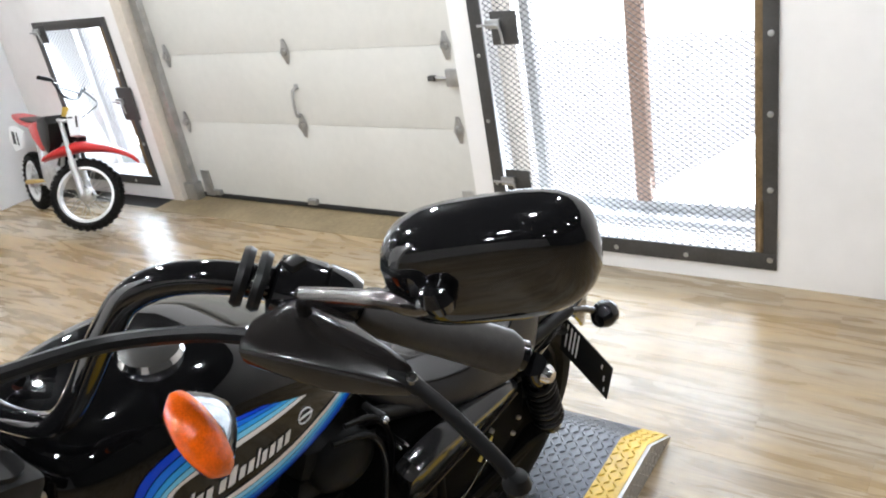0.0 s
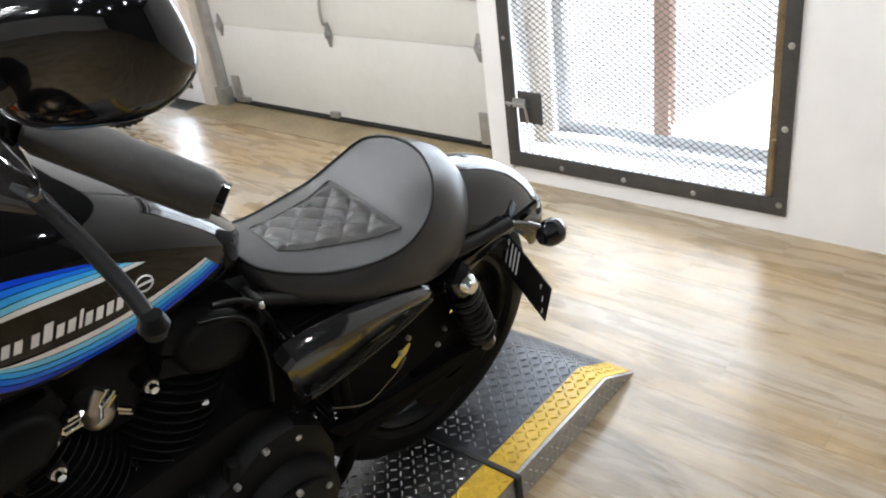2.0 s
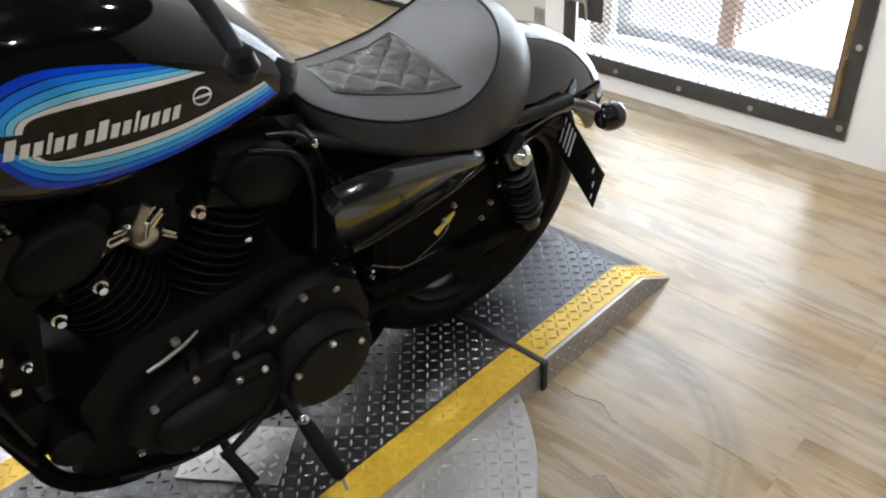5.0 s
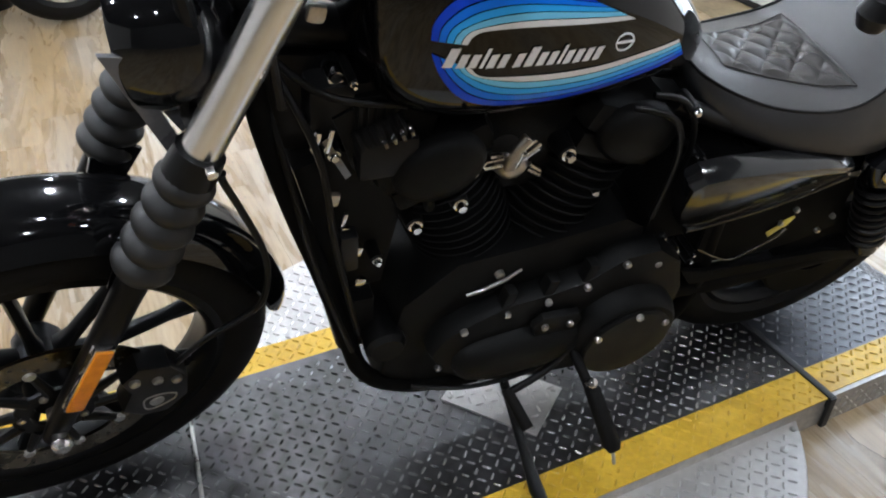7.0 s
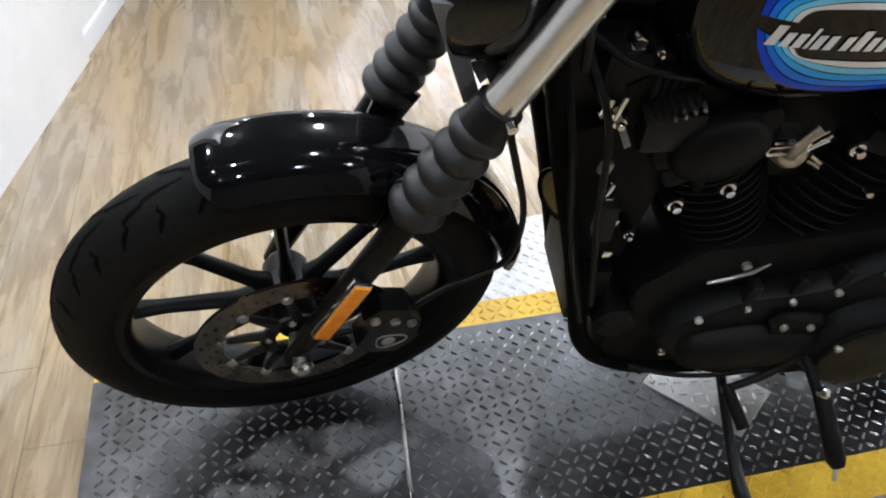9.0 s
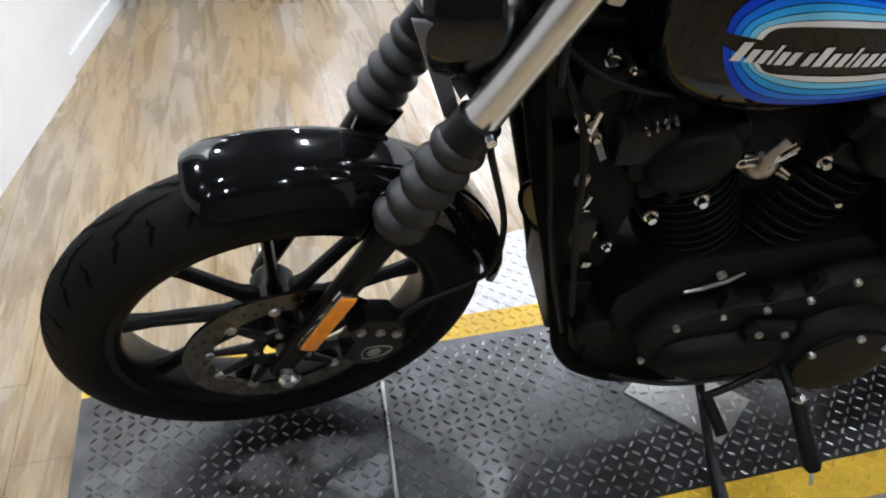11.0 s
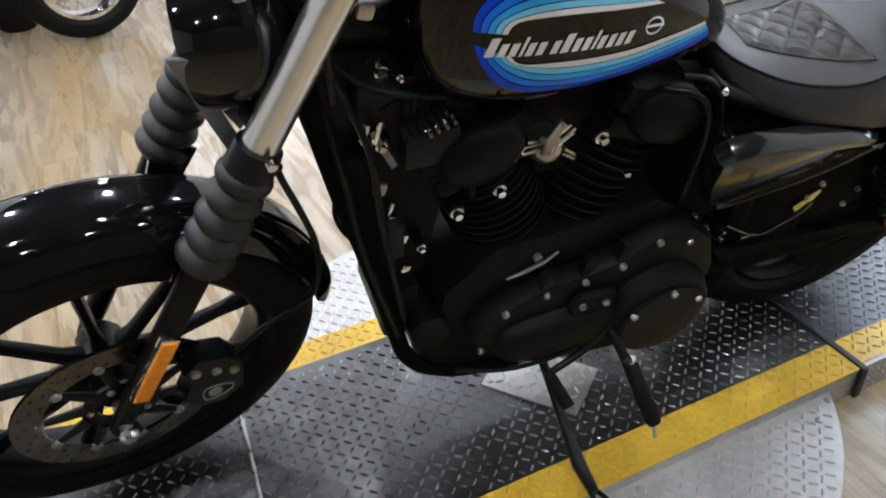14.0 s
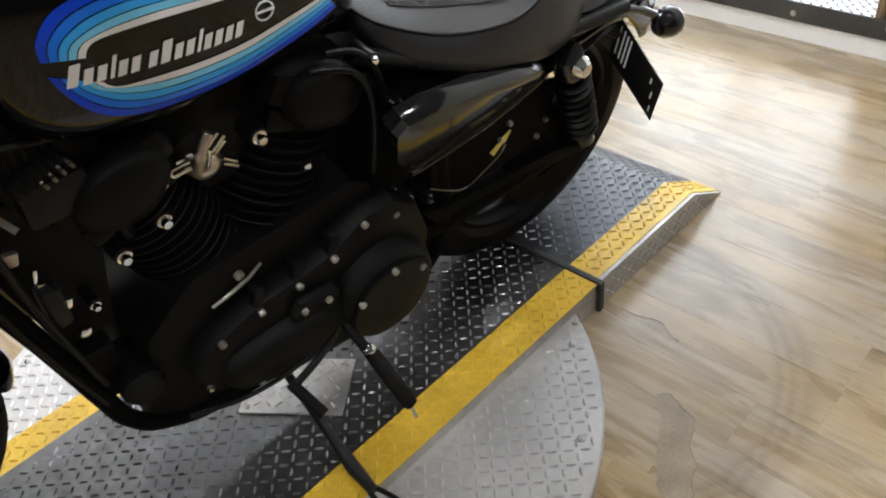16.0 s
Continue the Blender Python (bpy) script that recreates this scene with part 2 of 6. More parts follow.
MESHM = mat("expanded_metal", (0.06, 0.06, 0.06), 0.5, scale=20, vary=0.3)
ALU = mat("window_aluminium", (0.7, 0.7, 0.71), 0.4, metal=0.6, scale=10, vary=0.15)
BROWN = mat("brown_mullion", (0.5, 0.33, 0.25), 0.55, scale=12, vary=0.2)
SHELFM = mat("white_laminate", (0.8, 0.81, 0.82), 0.4, scale=1.5, vary=0.05)
PLATE = mat("worn_black_floor_plate", (0.13, 0.13, 0.136), 0.36, metal=0.9, scale=3.2, vary=0.6, bump=0.15, bscale=150, rvar=0.08, second=(0.04, 0.037, 0.032))
# lighter than the plate for worn tops and for highlights put into the colour
LUG = mat("worn_highlit_lug", (0.25, 0.25, 0.256), 0.26, metal=0.9, scale=3.2, vary=0.5, rvar=0.08, second=(0.12, 0.11, 0.098))
YEL = mat("yellow_floor_paint", (0.72, 0.47, 0.035), 0.45, scale=9, vary=0.16, second=(0.5, 0.3, 0.022), bump=0.2, bscale=130, rvar=0.1)
RAMPM = mat("coated_black_ramp_plate", (0.055, 0.056, 0.064), 0.36, metal=0.6, scale=4, vary=0.5, bump=0.12, bscale=150, rvar=0.08)
DULL = mat("dull_tread_plate", (0.46, 0.44, 0.41), 0.45, metal=0.5, scale=8, vary=0.4, bump=0.15, bscale=150)
# ramp plate metal lightened so the lugs carry painted highlights
RLUG = mat("highlit_ramp_lug", (0.26, 0.26, 0.27), 0.38, metal=0.85, scale=12, vary=0.5)
ALUP = mat("aluminium_floor_plate", (0.55, 0.535, 0.52), 0.44, metal=0.7, scale=6, vary=0.25, rvar=0.1, bump=0.1, bscale=150)
ALUL = mat("bright_tread_lug", (0.62, 0.605, 0.59), 0.28, metal=0.8, scale=9, vary=0.2)
THRESH = mat("worn_plywood_threshold", (0.3, 0.23, 0.13), 0.5, scale=4, vary=0.5, bump=0.2, bscale=60)
CONC = mat("outside_concrete", (0.88, 0.88, 0.88), 0.8, scale=2, vary=0.08)
SKYGLOW = mat("bright_outside", (0.97, 0.985, 1.0), 1.0, glow=3.2)
GLASS = mat("clear_glass", (1, 1, 1), 0.0, trans=1.0)


def plank_material():
    """Blond vinyl planks with grey-brown streaks along the grain."""
    m = bpy.data.materials.new("blond_wood_planks")
    m.use_nodes = True
    t = m.node_tree
    b = t.nodes["Principled BSDF"]
    geo = t.nodes.new("ShaderNodeNewGeometry")
    oi = t.nodes.new("ShaderNodeObjectInfo")
    off = t.nodes.new("ShaderNodeVectorMath")
    off.operation = "SCALE"
    off.inputs[0].default_value = (0.05, 0.7, 0)
    t.links.new(oi.outputs["Random"], off.inputs["Scale"])
    add = t.nodes.new("ShaderNodeVectorMath")
    t.links.new(geo.outputs["Position"], add.inputs[0])
    t.links.new(off.outputs[0], add.inputs[1])
    streak = t.nodes.new("ShaderNodeMapping")
    streak.inputs["Scale"].default_value = (13, 1.9, 1)
    t.links.new(add.outputs[0], streak.inputs["Vector"])
    n1 = t.nodes.new("ShaderNodeTexNoise")
    n1.inputs["Scale"].default_value, n1.inputs["Detail"].default_value, n1.inputs["Distortion"].default_value = 1.0, 8, 1.3
    t.links.new(streak.outputs[0], n1.inputs["Vector"])
    fine = t.nodes.new("ShaderNodeMapping")
    fine.inputs["Scale"].default_value = (120, 9, 1)
    t.links.new(add.outputs[0], fine.inputs["Vector"])
    n2 = t.nodes.new("ShaderNodeTexNoise")
    n2.inputs["Scale"].default_value, n2.inputs["Detail"].default_value = 1.0, 4
    t.links.new(fine.outputs[0], n2.inputs["Vector"])
    mx = t.nodes.new("ShaderNodeMix")
    mx.data_type = "FLOAT"
    mx.inputs[0].default_value = 0.4
    t.links.new(n1.outputs[0], mx.inputs[2])
    t.links.new(n2.outputs[0], mx.inputs[3])
    m3 = t.nodes.new("ShaderNodeMix")
    m3.data_type = "FLOAT"
    m3.inputs[0].default_value = 0.04
    t.links.new(mx.outputs[0], m3.inputs[2])
    t.links.new(oi.outputs["Random"], m3.inputs[3])
    r = t.nodes.new("ShaderNodeValToRGB")
    e = r.color_ramp.elements
    e[0].position, e[0].color = 0.27, (0.145, 0.103, 0.063, 1)
    e[1].position, e[1].color = 0.72, (0.48, 0.41, 0.305, 1)
    k = e.new(0.43)
    k.color = (0.285, 0.226, 0.156, 1)
    k = e.new(0.55)
    k.color = (0.39, 0.326, 0.242, 1)
    t.links.new(m3.outputs[0], r.inputs[0])
    # dark knots and worn tyre scrubs on the floor by the ramp
    kn = t.nodes.new("ShaderNodeMapping")
    kn.inputs["Scale"].default_value = (60, 22, 1)
    t.links.new(add.outputs[0], kn.inputs["Vector"])
    n3 = t.nodes.new("ShaderNodeTexNoise")
    n3.inputs["Scale"].default_value, n3.inputs["Detail"].default_value = 1.0, 2
    t.links.new(kn.outputs[0], n3.inputs["Vector"])
    kr = t.nodes.new("ShaderNodeMapRange")
    kr.inputs[1].default_value, kr.inputs[2].default_value, kr.inputs[3].default_value, kr.inputs[4].default_value = 0.68, 0.8, 1.0, 0.5
    t.links.new(n3.outputs[0], kr.inputs[0])
    dist = t.nodes.new("ShaderNodeVectorMath")
    dist.operation = "DISTANCE"
    dist.inputs[1].default_value = (0.68, -0.05, 0)
    t.links.new(geo.outputs["Position"], dist.inputs[0])
    wob = t.nodes.new("ShaderNodeMath")
    wob.operation = "MULTIPLY_ADD"
    wob.inputs[1].default_value = 0.06
    t.links.new(n1.outputs[0], wob.inputs[0])
    t.links.new(dist.outputs["Value"], wob.inputs[2])
    ring = t.nodes.new("ShaderNodeValToRGB")
    el = ring.color_ramp.elements
    el[0].position, el[0].color = 0.455, (1, 1, 1, 1)
    el[1].position, el[1].color = 0.56, (1, 1, 1, 1)
    for p, v in ((0.472, 0.72), (0.486, 0.95), (0.5, 0.7), (0.515, 0.93), (0.53, 0.78)):
        el.new(p).color = (v, v * 0.98, v * 0.95, 1)
    t.links.new(wob.outputs[0], ring.inputs[0])
    mk = t.nodes.new("ShaderNodeMix")
    mk.data_type, mk.blend_type = "RGBA", "MULTIPLY"
    mk.inputs[0].default_value = 1.0
    broad = t.nodes.new("ShaderNodeTexNoise")
    broad.inputs["Scale"].default_value, broad.inputs["Detail"].default_value = 0.3, 3
    t.links.new(streak.outputs[0], broad.inputs["Vector"])
    hue = t.nodes.new("ShaderNodeMix")
    hue.data_type, hue.blend_type = "RGBA", "MULTIPLY"
    hr = t.nodes.new("ShaderNodeMapRange")
    hr.inputs[1].default_value, hr.inputs[2].default_value = 0.36, 0.6
    t.links.new(broad.outputs[0], hr.inputs[0])
    t.links.new(hr.outputs[0], hue.inputs[0])
    t.links.new(r.outputs[0], hue.inputs[6])
    hue.inputs[7].default_value = (0.97, 0.835, 0.59, 1)
    t.links.new(hue.outputs[2], mk.inputs[6])
    t.links.new(ring.outputs[0], mk.inputs[7])
    mk2 = t.nodes.new("ShaderNodeMix")
    mk2.data_type, mk2.blend_type = "RGBA", "MULTIPLY"
    mk2.inputs[0].default_value = 1.0
    t.links.new(mk.outputs[2], mk2.inputs[6])
    t.links.new(kr.outputs[0], mk2.inputs[7])
    t.links.new(mk2.outputs[2], b.inputs["Base Color"])
    mr = t.nodes.new("ShaderNodeMapRange")
    mr.inputs[3].default_value, mr.inputs[4].default_value = 0.24, 0.31
    t.links.new(n1.outputs[0], mr.inputs[0])
    t.links.new(mr.outputs[0], b.inputs["Roughness"])
    bp = t.nodes.new("ShaderNodeBump")
    b.inputs["Specular IOR Level"].default_value = 0.7
    bp.inputs["Strength"].default_value, bp.inputs["Distance"].default_value = 0.03, 0.001
    t.links.new(n2.outputs[0], bp.inputs["Height"])
    t.links.new(bp.outputs[0], b.inputs["Normal"])
    return m


PLANKM = plank_material()


def structure(name, bm, material, label, category):
    return tagged(part(name, bm, material), label, category, kind="structure")


# ---- the shell ----
XW, XL, XD = 2.45, 2.60, 2.69        # faces of the right wall, the left wall, the garage door
floor = structure("floor", box((-6, -5, -0.12), (2.9, 10, -0.012)), SEAL, "dark subfloor under blond plank flooring", "floor")
structure("ground", box((2.9, -40, -0.3), (60, 60, -0.03)), CONC, "pale concrete ground outside the building", "ground")
structure("ceiling", box((-6, -5, CEIL), (3.1, 10, CEIL + 0.1)), CEILM, "plain dark painted ceiling", "ceiling")

wall = structure("wall_east", box((XW, -5, 0), (XW + 0.2, -0.05, CEIL)), WALLM, "plain white painted wall beside the caged window", "wall")
part("pier", box((XW, 1.18, 0), (XW + 0.2, 1.285, CEIL)), WALLM, wall)
part("apron", box((XW, -0.05, 0), (XW + 0.2, 1.18, 0.11)), WALLM, wall)
part("lintel", box((XW, -0.05, 2.1), (XW + 0.2, 3.84, CEIL)), WALLM, wall)
part("pier", box((XL, 3.84, 0), (XL + 0.25, 3.99, CEIL)), WALLM, wall)
part("apron", box((XL, 3.99, 0), (XL + 0.25, 4.76, 0.13)), WALLM, wall)
part("lintel", box((XL, 3.99, 1.21), (XL + 0.25, 4.76, CEIL)), WALLM, wall)
part("pier", box((XL, 4.76, 0), (XL + 0.25, 10, CEIL)), WALLM, wall)
part("reveal", box((XD - 0.10, 3.74, 0), (XD + 0.2, 3.838, CEIL)), REVEAL, wall, "beige painted reveal of the garage opening")
part("reveal", box((XW + 0.2, 1.2, 0), (XD + 0.16, 1.285, CEIL)), REVEAL, wall)
structure("wall_north", box((-6, 9.9, 0), (3.1, 10, CEIL)), WALLM, "plain white far wall", "wall")
structure("wall_south", box((-6, -5.1, 0), (3.1, -5, CEIL)), DARKW, "plain unseen near wall, darkened to reflect as a dim room", "wall")
structure("wall_west", box((-6.1, -5, 0), (-6, 10, CEIL)), WALLM, "plain white painted side wall", "wall")

# ---- garage door ----
gd = structure("garage_door", box((XD, 1.29, 0.035), (XD + 0.05, 3.72, 0.529), 0.0015), DOORM, "closed cream sectional garage door with steel hinges", "garage door")
for z0, z1 in ((0.5305, 0.957), (0.9585, 1.392), (1.3935, 1.852), (1.8535, 2.3)):
    part("panel", box((XD, 1.29, z0), (XD + 0.05, 3.72, z1), 0.0015), DOORM, gd)
part("backing", box((XD + 0.05, 1.29, 0.0), (XD + 0.07, 3.72, 2.4)), DOORM, gd)
part("bottom_seal", box((XD - 0.006, 1.29, 0.008), (XD + 0.045, 3.66, 0.038), 0.004), SEAL, gd, "black rubber bottom seal")


def hinge(y, z, s=1.0):
    h = part("hinge", slab([(-0.03 * s, 0), (-0.008 * s, 0.07 * s), (0.008 * s, 0.07 * s), (0.03 * s, 0), (0.008 * s, -0.07 * s), (-0.008 * s, -0.07 * s)], 0.006, 0, 0.001), GALV, gd, "galvanised diamond hinge", pose(XD - 0.004, y, z, 0, 0, 90))
    part("knuckle", tube([(XD - 0.016, y - 0.02 * s, z), (XD - 0.016, y + 0.02 * s, z)], 0.012, 10), GALV, h, m=h.matrix_basis.inverted())
    part("roller_bracket", box((XD - 0.03, y - 0.012 * s, z - 0.02), (XD - 0.002, y + 0.012 * s, z + 0.02), 0.004), GALV, h, m=h.matrix_basis.inverted())


for z in (0.532, 0.958, 1.393, 1.853):
    for y in (1.485, 2.555, 3.58):
        hinge(y, z)
hd = part("door_handle", tube(curve([(XD - 0.004, 2.54, 0.752), (XD - 0.035, 2.545, 0.74), (XD - 0.045, 2.55, 0.67), (XD - 0.035, 2.556, 0.6), (XD - 0.004, 2.56, 0.588)]), 0.009, 8), GALV, gd, "curved steel lift handle")
part("handle_plate", box((XD - 0.006, 2.525, 0.742), (XD - 0.001, 2.557, 0.772), 0.003), GALV, hd)
lk = part("slide_lock", box((XD - 0.03, 1.43, 0.76), (XD - 0.002, 1.5, 0.845), 0.004), GALV, gd, "galvanised slide lock")
part("bolt", tube([(XD - 0.02, 1.5, 0.8), (XD - 0.02, 1.58, 0.805)], 0.009, 8), GALV, lk)
part("lever", box((XD - 0.035, 1.565, 0.79), (XD - 0.008, 1.605, 0.815), 0.004), CAGE, lk)
for y0, y1, z0, z1 in ((1.46, 1.53, 0.03, 0.2), (3.52, 3.60, 0.02, 0.2)):
    part("corner_bracket", box((XD - 0.012, y0, z0), (XD - 0.002, y1, z1), 0.003), GALV, gd)
for y in (2.62, 3.47):
    part("floor_bracket", box((XD - 0.03, y - 0.035, 0.035), (XD - 0.002, y + 0.035, 0.07), 0.004), GALV, gd)
trk = part("door_track", box((XD - 0.05, 3.655, 0.05), (XD - 0.04, 3.72, 2.2)), GALV, gd, "galvanised vertical door track")
part("track_lip", box((XD - 0.04, 3.655, 0.05), (XD - 0.005, 3.663, 2.2)), GALV, trk)
part("track_foot", box((XD - 0.07, 3.63, 0.0), (XD - 0.002, 3.735, 0.12), 0.004), GALV, trk)
structure("threshold", box((XW - 0.03, 1.3, -0.012), (XD + 0.08, 3.86, 0.003)), THRESH, "worn brown plywood strip along the garage door", "threshold")


# ---- caged windows ----
def zigzag(y0, y1, z0, z1, x, pw, ph, wd, th):
    """Expanded metal: rows of zigzag strands that touch at their knuckles."""
    V, Fc = [], []
    nz, ny = int((z1 - z0) / ph), int((y1 - y0) / pw * 2)
    for r in range(nz + 1):
        for k in range(ny):
            ya, yb = y0 + k * pw / 2, y0 + (k + 1) * pw / 2
            za = z0 + r * ph + (ph / 2 if (k + r) % 2 else -ph / 2)
            zb = z0 + r * ph + (ph / 2 if (k + 1 + r) % 2 else -ph / 2)
            i = len(V)
            for xx in (x - th, x + th):
                V += [(xx, ya, za - wd), (xx, ya, za + wd), (xx, yb, zb + wd), (xx, yb, zb - wd)]
            Fc += [(i, i + 1, i + 2, i + 3), (i + 4, i + 7, i + 6, i + 5), (i, i + 3, i + 7, i + 4), (i + 1, i + 5, i + 6, i + 2)]
    me = bpy.data.meshes.new("expanded_mesh")
    me.from_pydata(V, [], Fc)
    me.materials.append(MESHM)
    return me


def cage(name, y0, y1, z0, z1, x, label, locks, bolts_y, bolts_z, fw=0.072):
    c = thing(name, label, "window cage", kind="structure")
    fr = part("frame", box((x - 0.012, y0, z0), (x - 0.002, y1, z0 + fw), 0.002), CAGE, c, "black flat iron frame")
    part("frame_stile", box((x - 0.012, y0, z0 + fw), (x - 0.002, y0 + fw * 0.75, z1), 0.002), CAGE, fr)
    part("frame_stile", box((x - 0.012, y1 - fw * 0.85, z0 + fw), (x - 0.002, y1, z1), 0.002), CAGE, fr)
    part("frame_rail", box((x - 0.012, y0 + fw * 0.75, z1 - fw), (x - 0.002, y1 - fw * 0.85, z1), 0.002), CAGE, fr)
    lf = part("hinge_stile", box((x + 0.0, y0 + 0.05, z0 + 0.05), (x + 0.03, y0 + 0.085, z1 - 0.05), 0.003), RUST, c, "rusty brown hinge rail")
    part("hinge_barrel", tube([(x - 0.012, y0 + 0.06, z0 + 0.08), (x - 0.012, y0 + 0.06, z0 + 0.3)], 0.01, 10), RUST, lf)
    me = zigzag(y0 + 0.06, y1 - 0.05, z0 + 0.05, z1 - 0.04, x + 0.012, 0.036, 0.0125, 0.0015, 0.0016)
    mp = new("expanded_mesh", me)
    mp.parent = c
    tagged(mp, "expanded metal mesh infill", kind="stuff")
    for by in bolts_y:
        bolt("frame_bolt", (x - 0.012, by, z0 + fw * 0.4), (-1, 0, 0), 0.011, 0.006, GALV, fr)
    for bz in bolts_z:
        bolt("frame_bolt", (x - 0.012, y0 + fw * 0.35, bz), (-1, 0, 0), 0.012, 0.006, GALV, fr)
        bolt("frame_bolt", (x - 0.012, y1 - fw * 0.35, bz - 0.05), (-1, 0, 0), 0.009, 0.006, GALV, fr)
    for ly, lz, w, h in locks:
        pl = part("lock_plate", box((x - 0.02, ly - w, lz - h / 2), (x - 0.013, ly, lz + h / 2), 0.002), CAGE, c, "square black iron lock plate")
        part("latch_body", box((x - 0.035, ly - 0.05, lz + 0.0), (x - 0.02, ly + 0.02, lz + 0.04), 0.004), GALV, pl)
        part("latch_bar", tube(curve([(x - 0.03, ly + 0.06, lz + 0.015), (x - 0.04, ly, lz + 0.018), (x - 0.045, ly - 0.05, lz + 0.012), (x - 0.04, ly - 0.06, lz - 0.06)]), 0.006, 8), GALV, pl)
    return c


cage("window_cage", -0.082, 1.175, 0.075, 2.06, XW, "black iron security cage with expanded mesh over window", [(1.065, 1.08, 0.125, 0.14), (1.095, 0.37, 0.125, 0.145)], (0.278, 0.586, 0.889), (0.12, 0.42, 0.72, 1.015, 1.35))
cage("window_cage", 3.95, 4.78, 0.10, 1.24, XL, "small black iron cage over the corner window", [(4.07, 0.68, 0.16, 0.22), (4.74, 1.16, 0.11, 0.12)], (4.2, 4.5), (0.4, 0.9), 0.06)


def window(name, y0, y1, z0, z1, x, mull):
    w = thing(name, "bright window in grey aluminium frame behind a cage", "window", kind="structure")
    fr = part("window_frame", box((x, y0 - 0.05, z0 - 0.06), (x + 0.05, y1 + 0.05, z0), 0.004), ALU, w)
    part("window_sill", box((x - 0.09, y0 - 0.05, z0 - 0.075), (x - 0.001, y1 + 0.05, z0 - 0.045), 0.004), ALU, w)
    part("frame_stile", box((x, y0 - 0.05, z0), (x + 0.05, y0, z1), 0.004), ALU, fr)
    part("frame_stile", box((x, y1, z0), (x + 0.05, y1 + 0.05, z1), 0.004), ALU, fr)
    part("frame_rail", box((x, y0 - 0.05, z1), (x + 0.05, y1 + 0.05, z1 + 0.05), 0.004), ALU, fr)
    ys = [y0, *mull, y1]
    for q in mull:
        part("mullion", box((x - 0.012, q - 0.035, z0), (x + 0.055, q + 0.035, z1), 0.004), BROWN, w, "reddish brown mullion")
    for a, b in zip(ys, ys[1:]):
        p = part("pane", box((x + 0.02, a, z0), (x + 0.026, b, z1)), GLASS, w)
        p.visible_shadow = False


window("window_1", 0.02, 1.06, 0.19, 2.03, 2.76, (0.57,))
window("window_2", 4.02, 4.7, 0.17, 1.2, 2.88, (4.42,))
structure("backdrop", box((7.0, -14, -0.02), (7.1, 22, 9)), SKYGLOW, "plain overexposed bright daylight outside", "backdrop")

# ---- white shelf unit at the corner ----
XC, YC = 2.13, 5.27
sh = thing("shelf_unit", "tall white laminate shelf unit with open shelves", "shelf unit")
part("end_panel", box((XC, YC, 0), (XL - 0.004, YC + 0.22, 2.3), 0.004), SHELFM, sh)
part("back_panel", box((XL - 0.03, YC + 0.22, 0), (XL - 0.004, 6.42, 2.3)), SHELFM, sh)
part("end_panel", box((XC, 6.3, 0), (XL - 0.03, 6.42, 2.3), 0.004), SHELFM, sh)
part("plinth", box((XC + 0.01, YC + 0.22, 0), (XL - 0.03, 6.3, 0.12), 0.003), SHELFM, sh)
for z in (0.14, 0.62, 1.02, 1.5, 1.95):
    part("shelf", box((XC + 0.02, YC + 0.22, z), (XL - 0.03, 6.3, z + 0.03), 0.003), SHELFM, sh)


# ---- motorcycle stand: raised platform on a turntable ----
def lugs(name, inside, x0, x1, y0, y1, zf, material, parent, pitch=0.0245, turn=0.0):
    """Raised tread lugs in alternate directions, joined."""
    V, Fc = [], []
    ln, wd, ht = 0.0116, 0.0034, 0.0036
    nx, ny = int((x1 - x0) / pitch) + 1, int((y1 - y0) / pitch) + 1
    for i in range(nx):
        for j in range(ny):
            x, y = x0 + (i + 0.5) * pitch, y0 + (j + 0.5) * pitch
            if not inside(x, y):
                continue
            a = turn + (math.pi / 4 if (i + j) % 2 else -math.pi / 4)
            c, s = math.cos(a), math.sin(a)
            k = len(V)
            for u, v, h in ((-ln, 0, 0), (-ln * 0.5, wd, 0), (ln * 0.5, wd, 0), (ln, 0, 0), (ln * 0.5, -wd, 0), (-ln * 0.5, -wd, 0), (-ln * 0.55, 0, ht), (ln * 0.55, 0, ht)):
                px, py = x + u * c - v * s, y + u * s + v * c
                V.append((px, py, zf(px) + h - 0.0002))
            Fc += [(k, k + 6, k + 1), (k + 1, k + 6, k + 7, k + 2), (k + 2, k + 7, k + 3), (k + 3, k + 7, k + 4), (k + 4, k + 7, k + 6, k + 5), (k + 5, k + 6, k)]
    me = bpy.data.meshes.new(name)
    me.from_pydata(V, [], [tuple(reversed(q)) for q in Fc])
    me.materials.append(material)
    ob = new(name, me)
    ob.parent = parent
    return tagged(ob, "raised tread lugs", kind="stuff")


PZ, PY1, PX0, PXJ, PXK, PXE = 0.09, 0.712, -1.19, 0.81, 1.262, 1.425
YN, YF = 0.096, 0.632
DC, DR, DZ = (0.095, 0.37), 0.725, 0.052

tt = thing("turntable", "round aluminium tread plate turntable on the floor", "turntable")
part("disc", lathe([(0, 0), (DR, 0), (DR, DZ - 0.004), (DR - 0.004, DZ), (0, DZ)], Matrix.Translation((*DC, 0)), 96), ALUP, tt)
lugs("raised_tread", lambda x, y: math.hypot(x - DC[0], y - DC[1]) < DR - 0.02 and not (0.0 < y < PY1), DC[0] - DR, DC[0] + DR, DC[1] - DR, DC[1] + DR, lambda x: DZ, ALUL, tt)
for k in range(16):
    a = 2 * math.pi * (k + 0.3) / 16
    bx, by = DC[0] + (DR - 0.045) * math.cos(a), DC[1] + (DR - 0.045) * math.sin(a)
    if not -0.02 < by < PY1 + 0.02:
        bolt("rivet", (bx, by, DZ), (0, 0, 1), 0.009, 0.003, STEEL, tt)
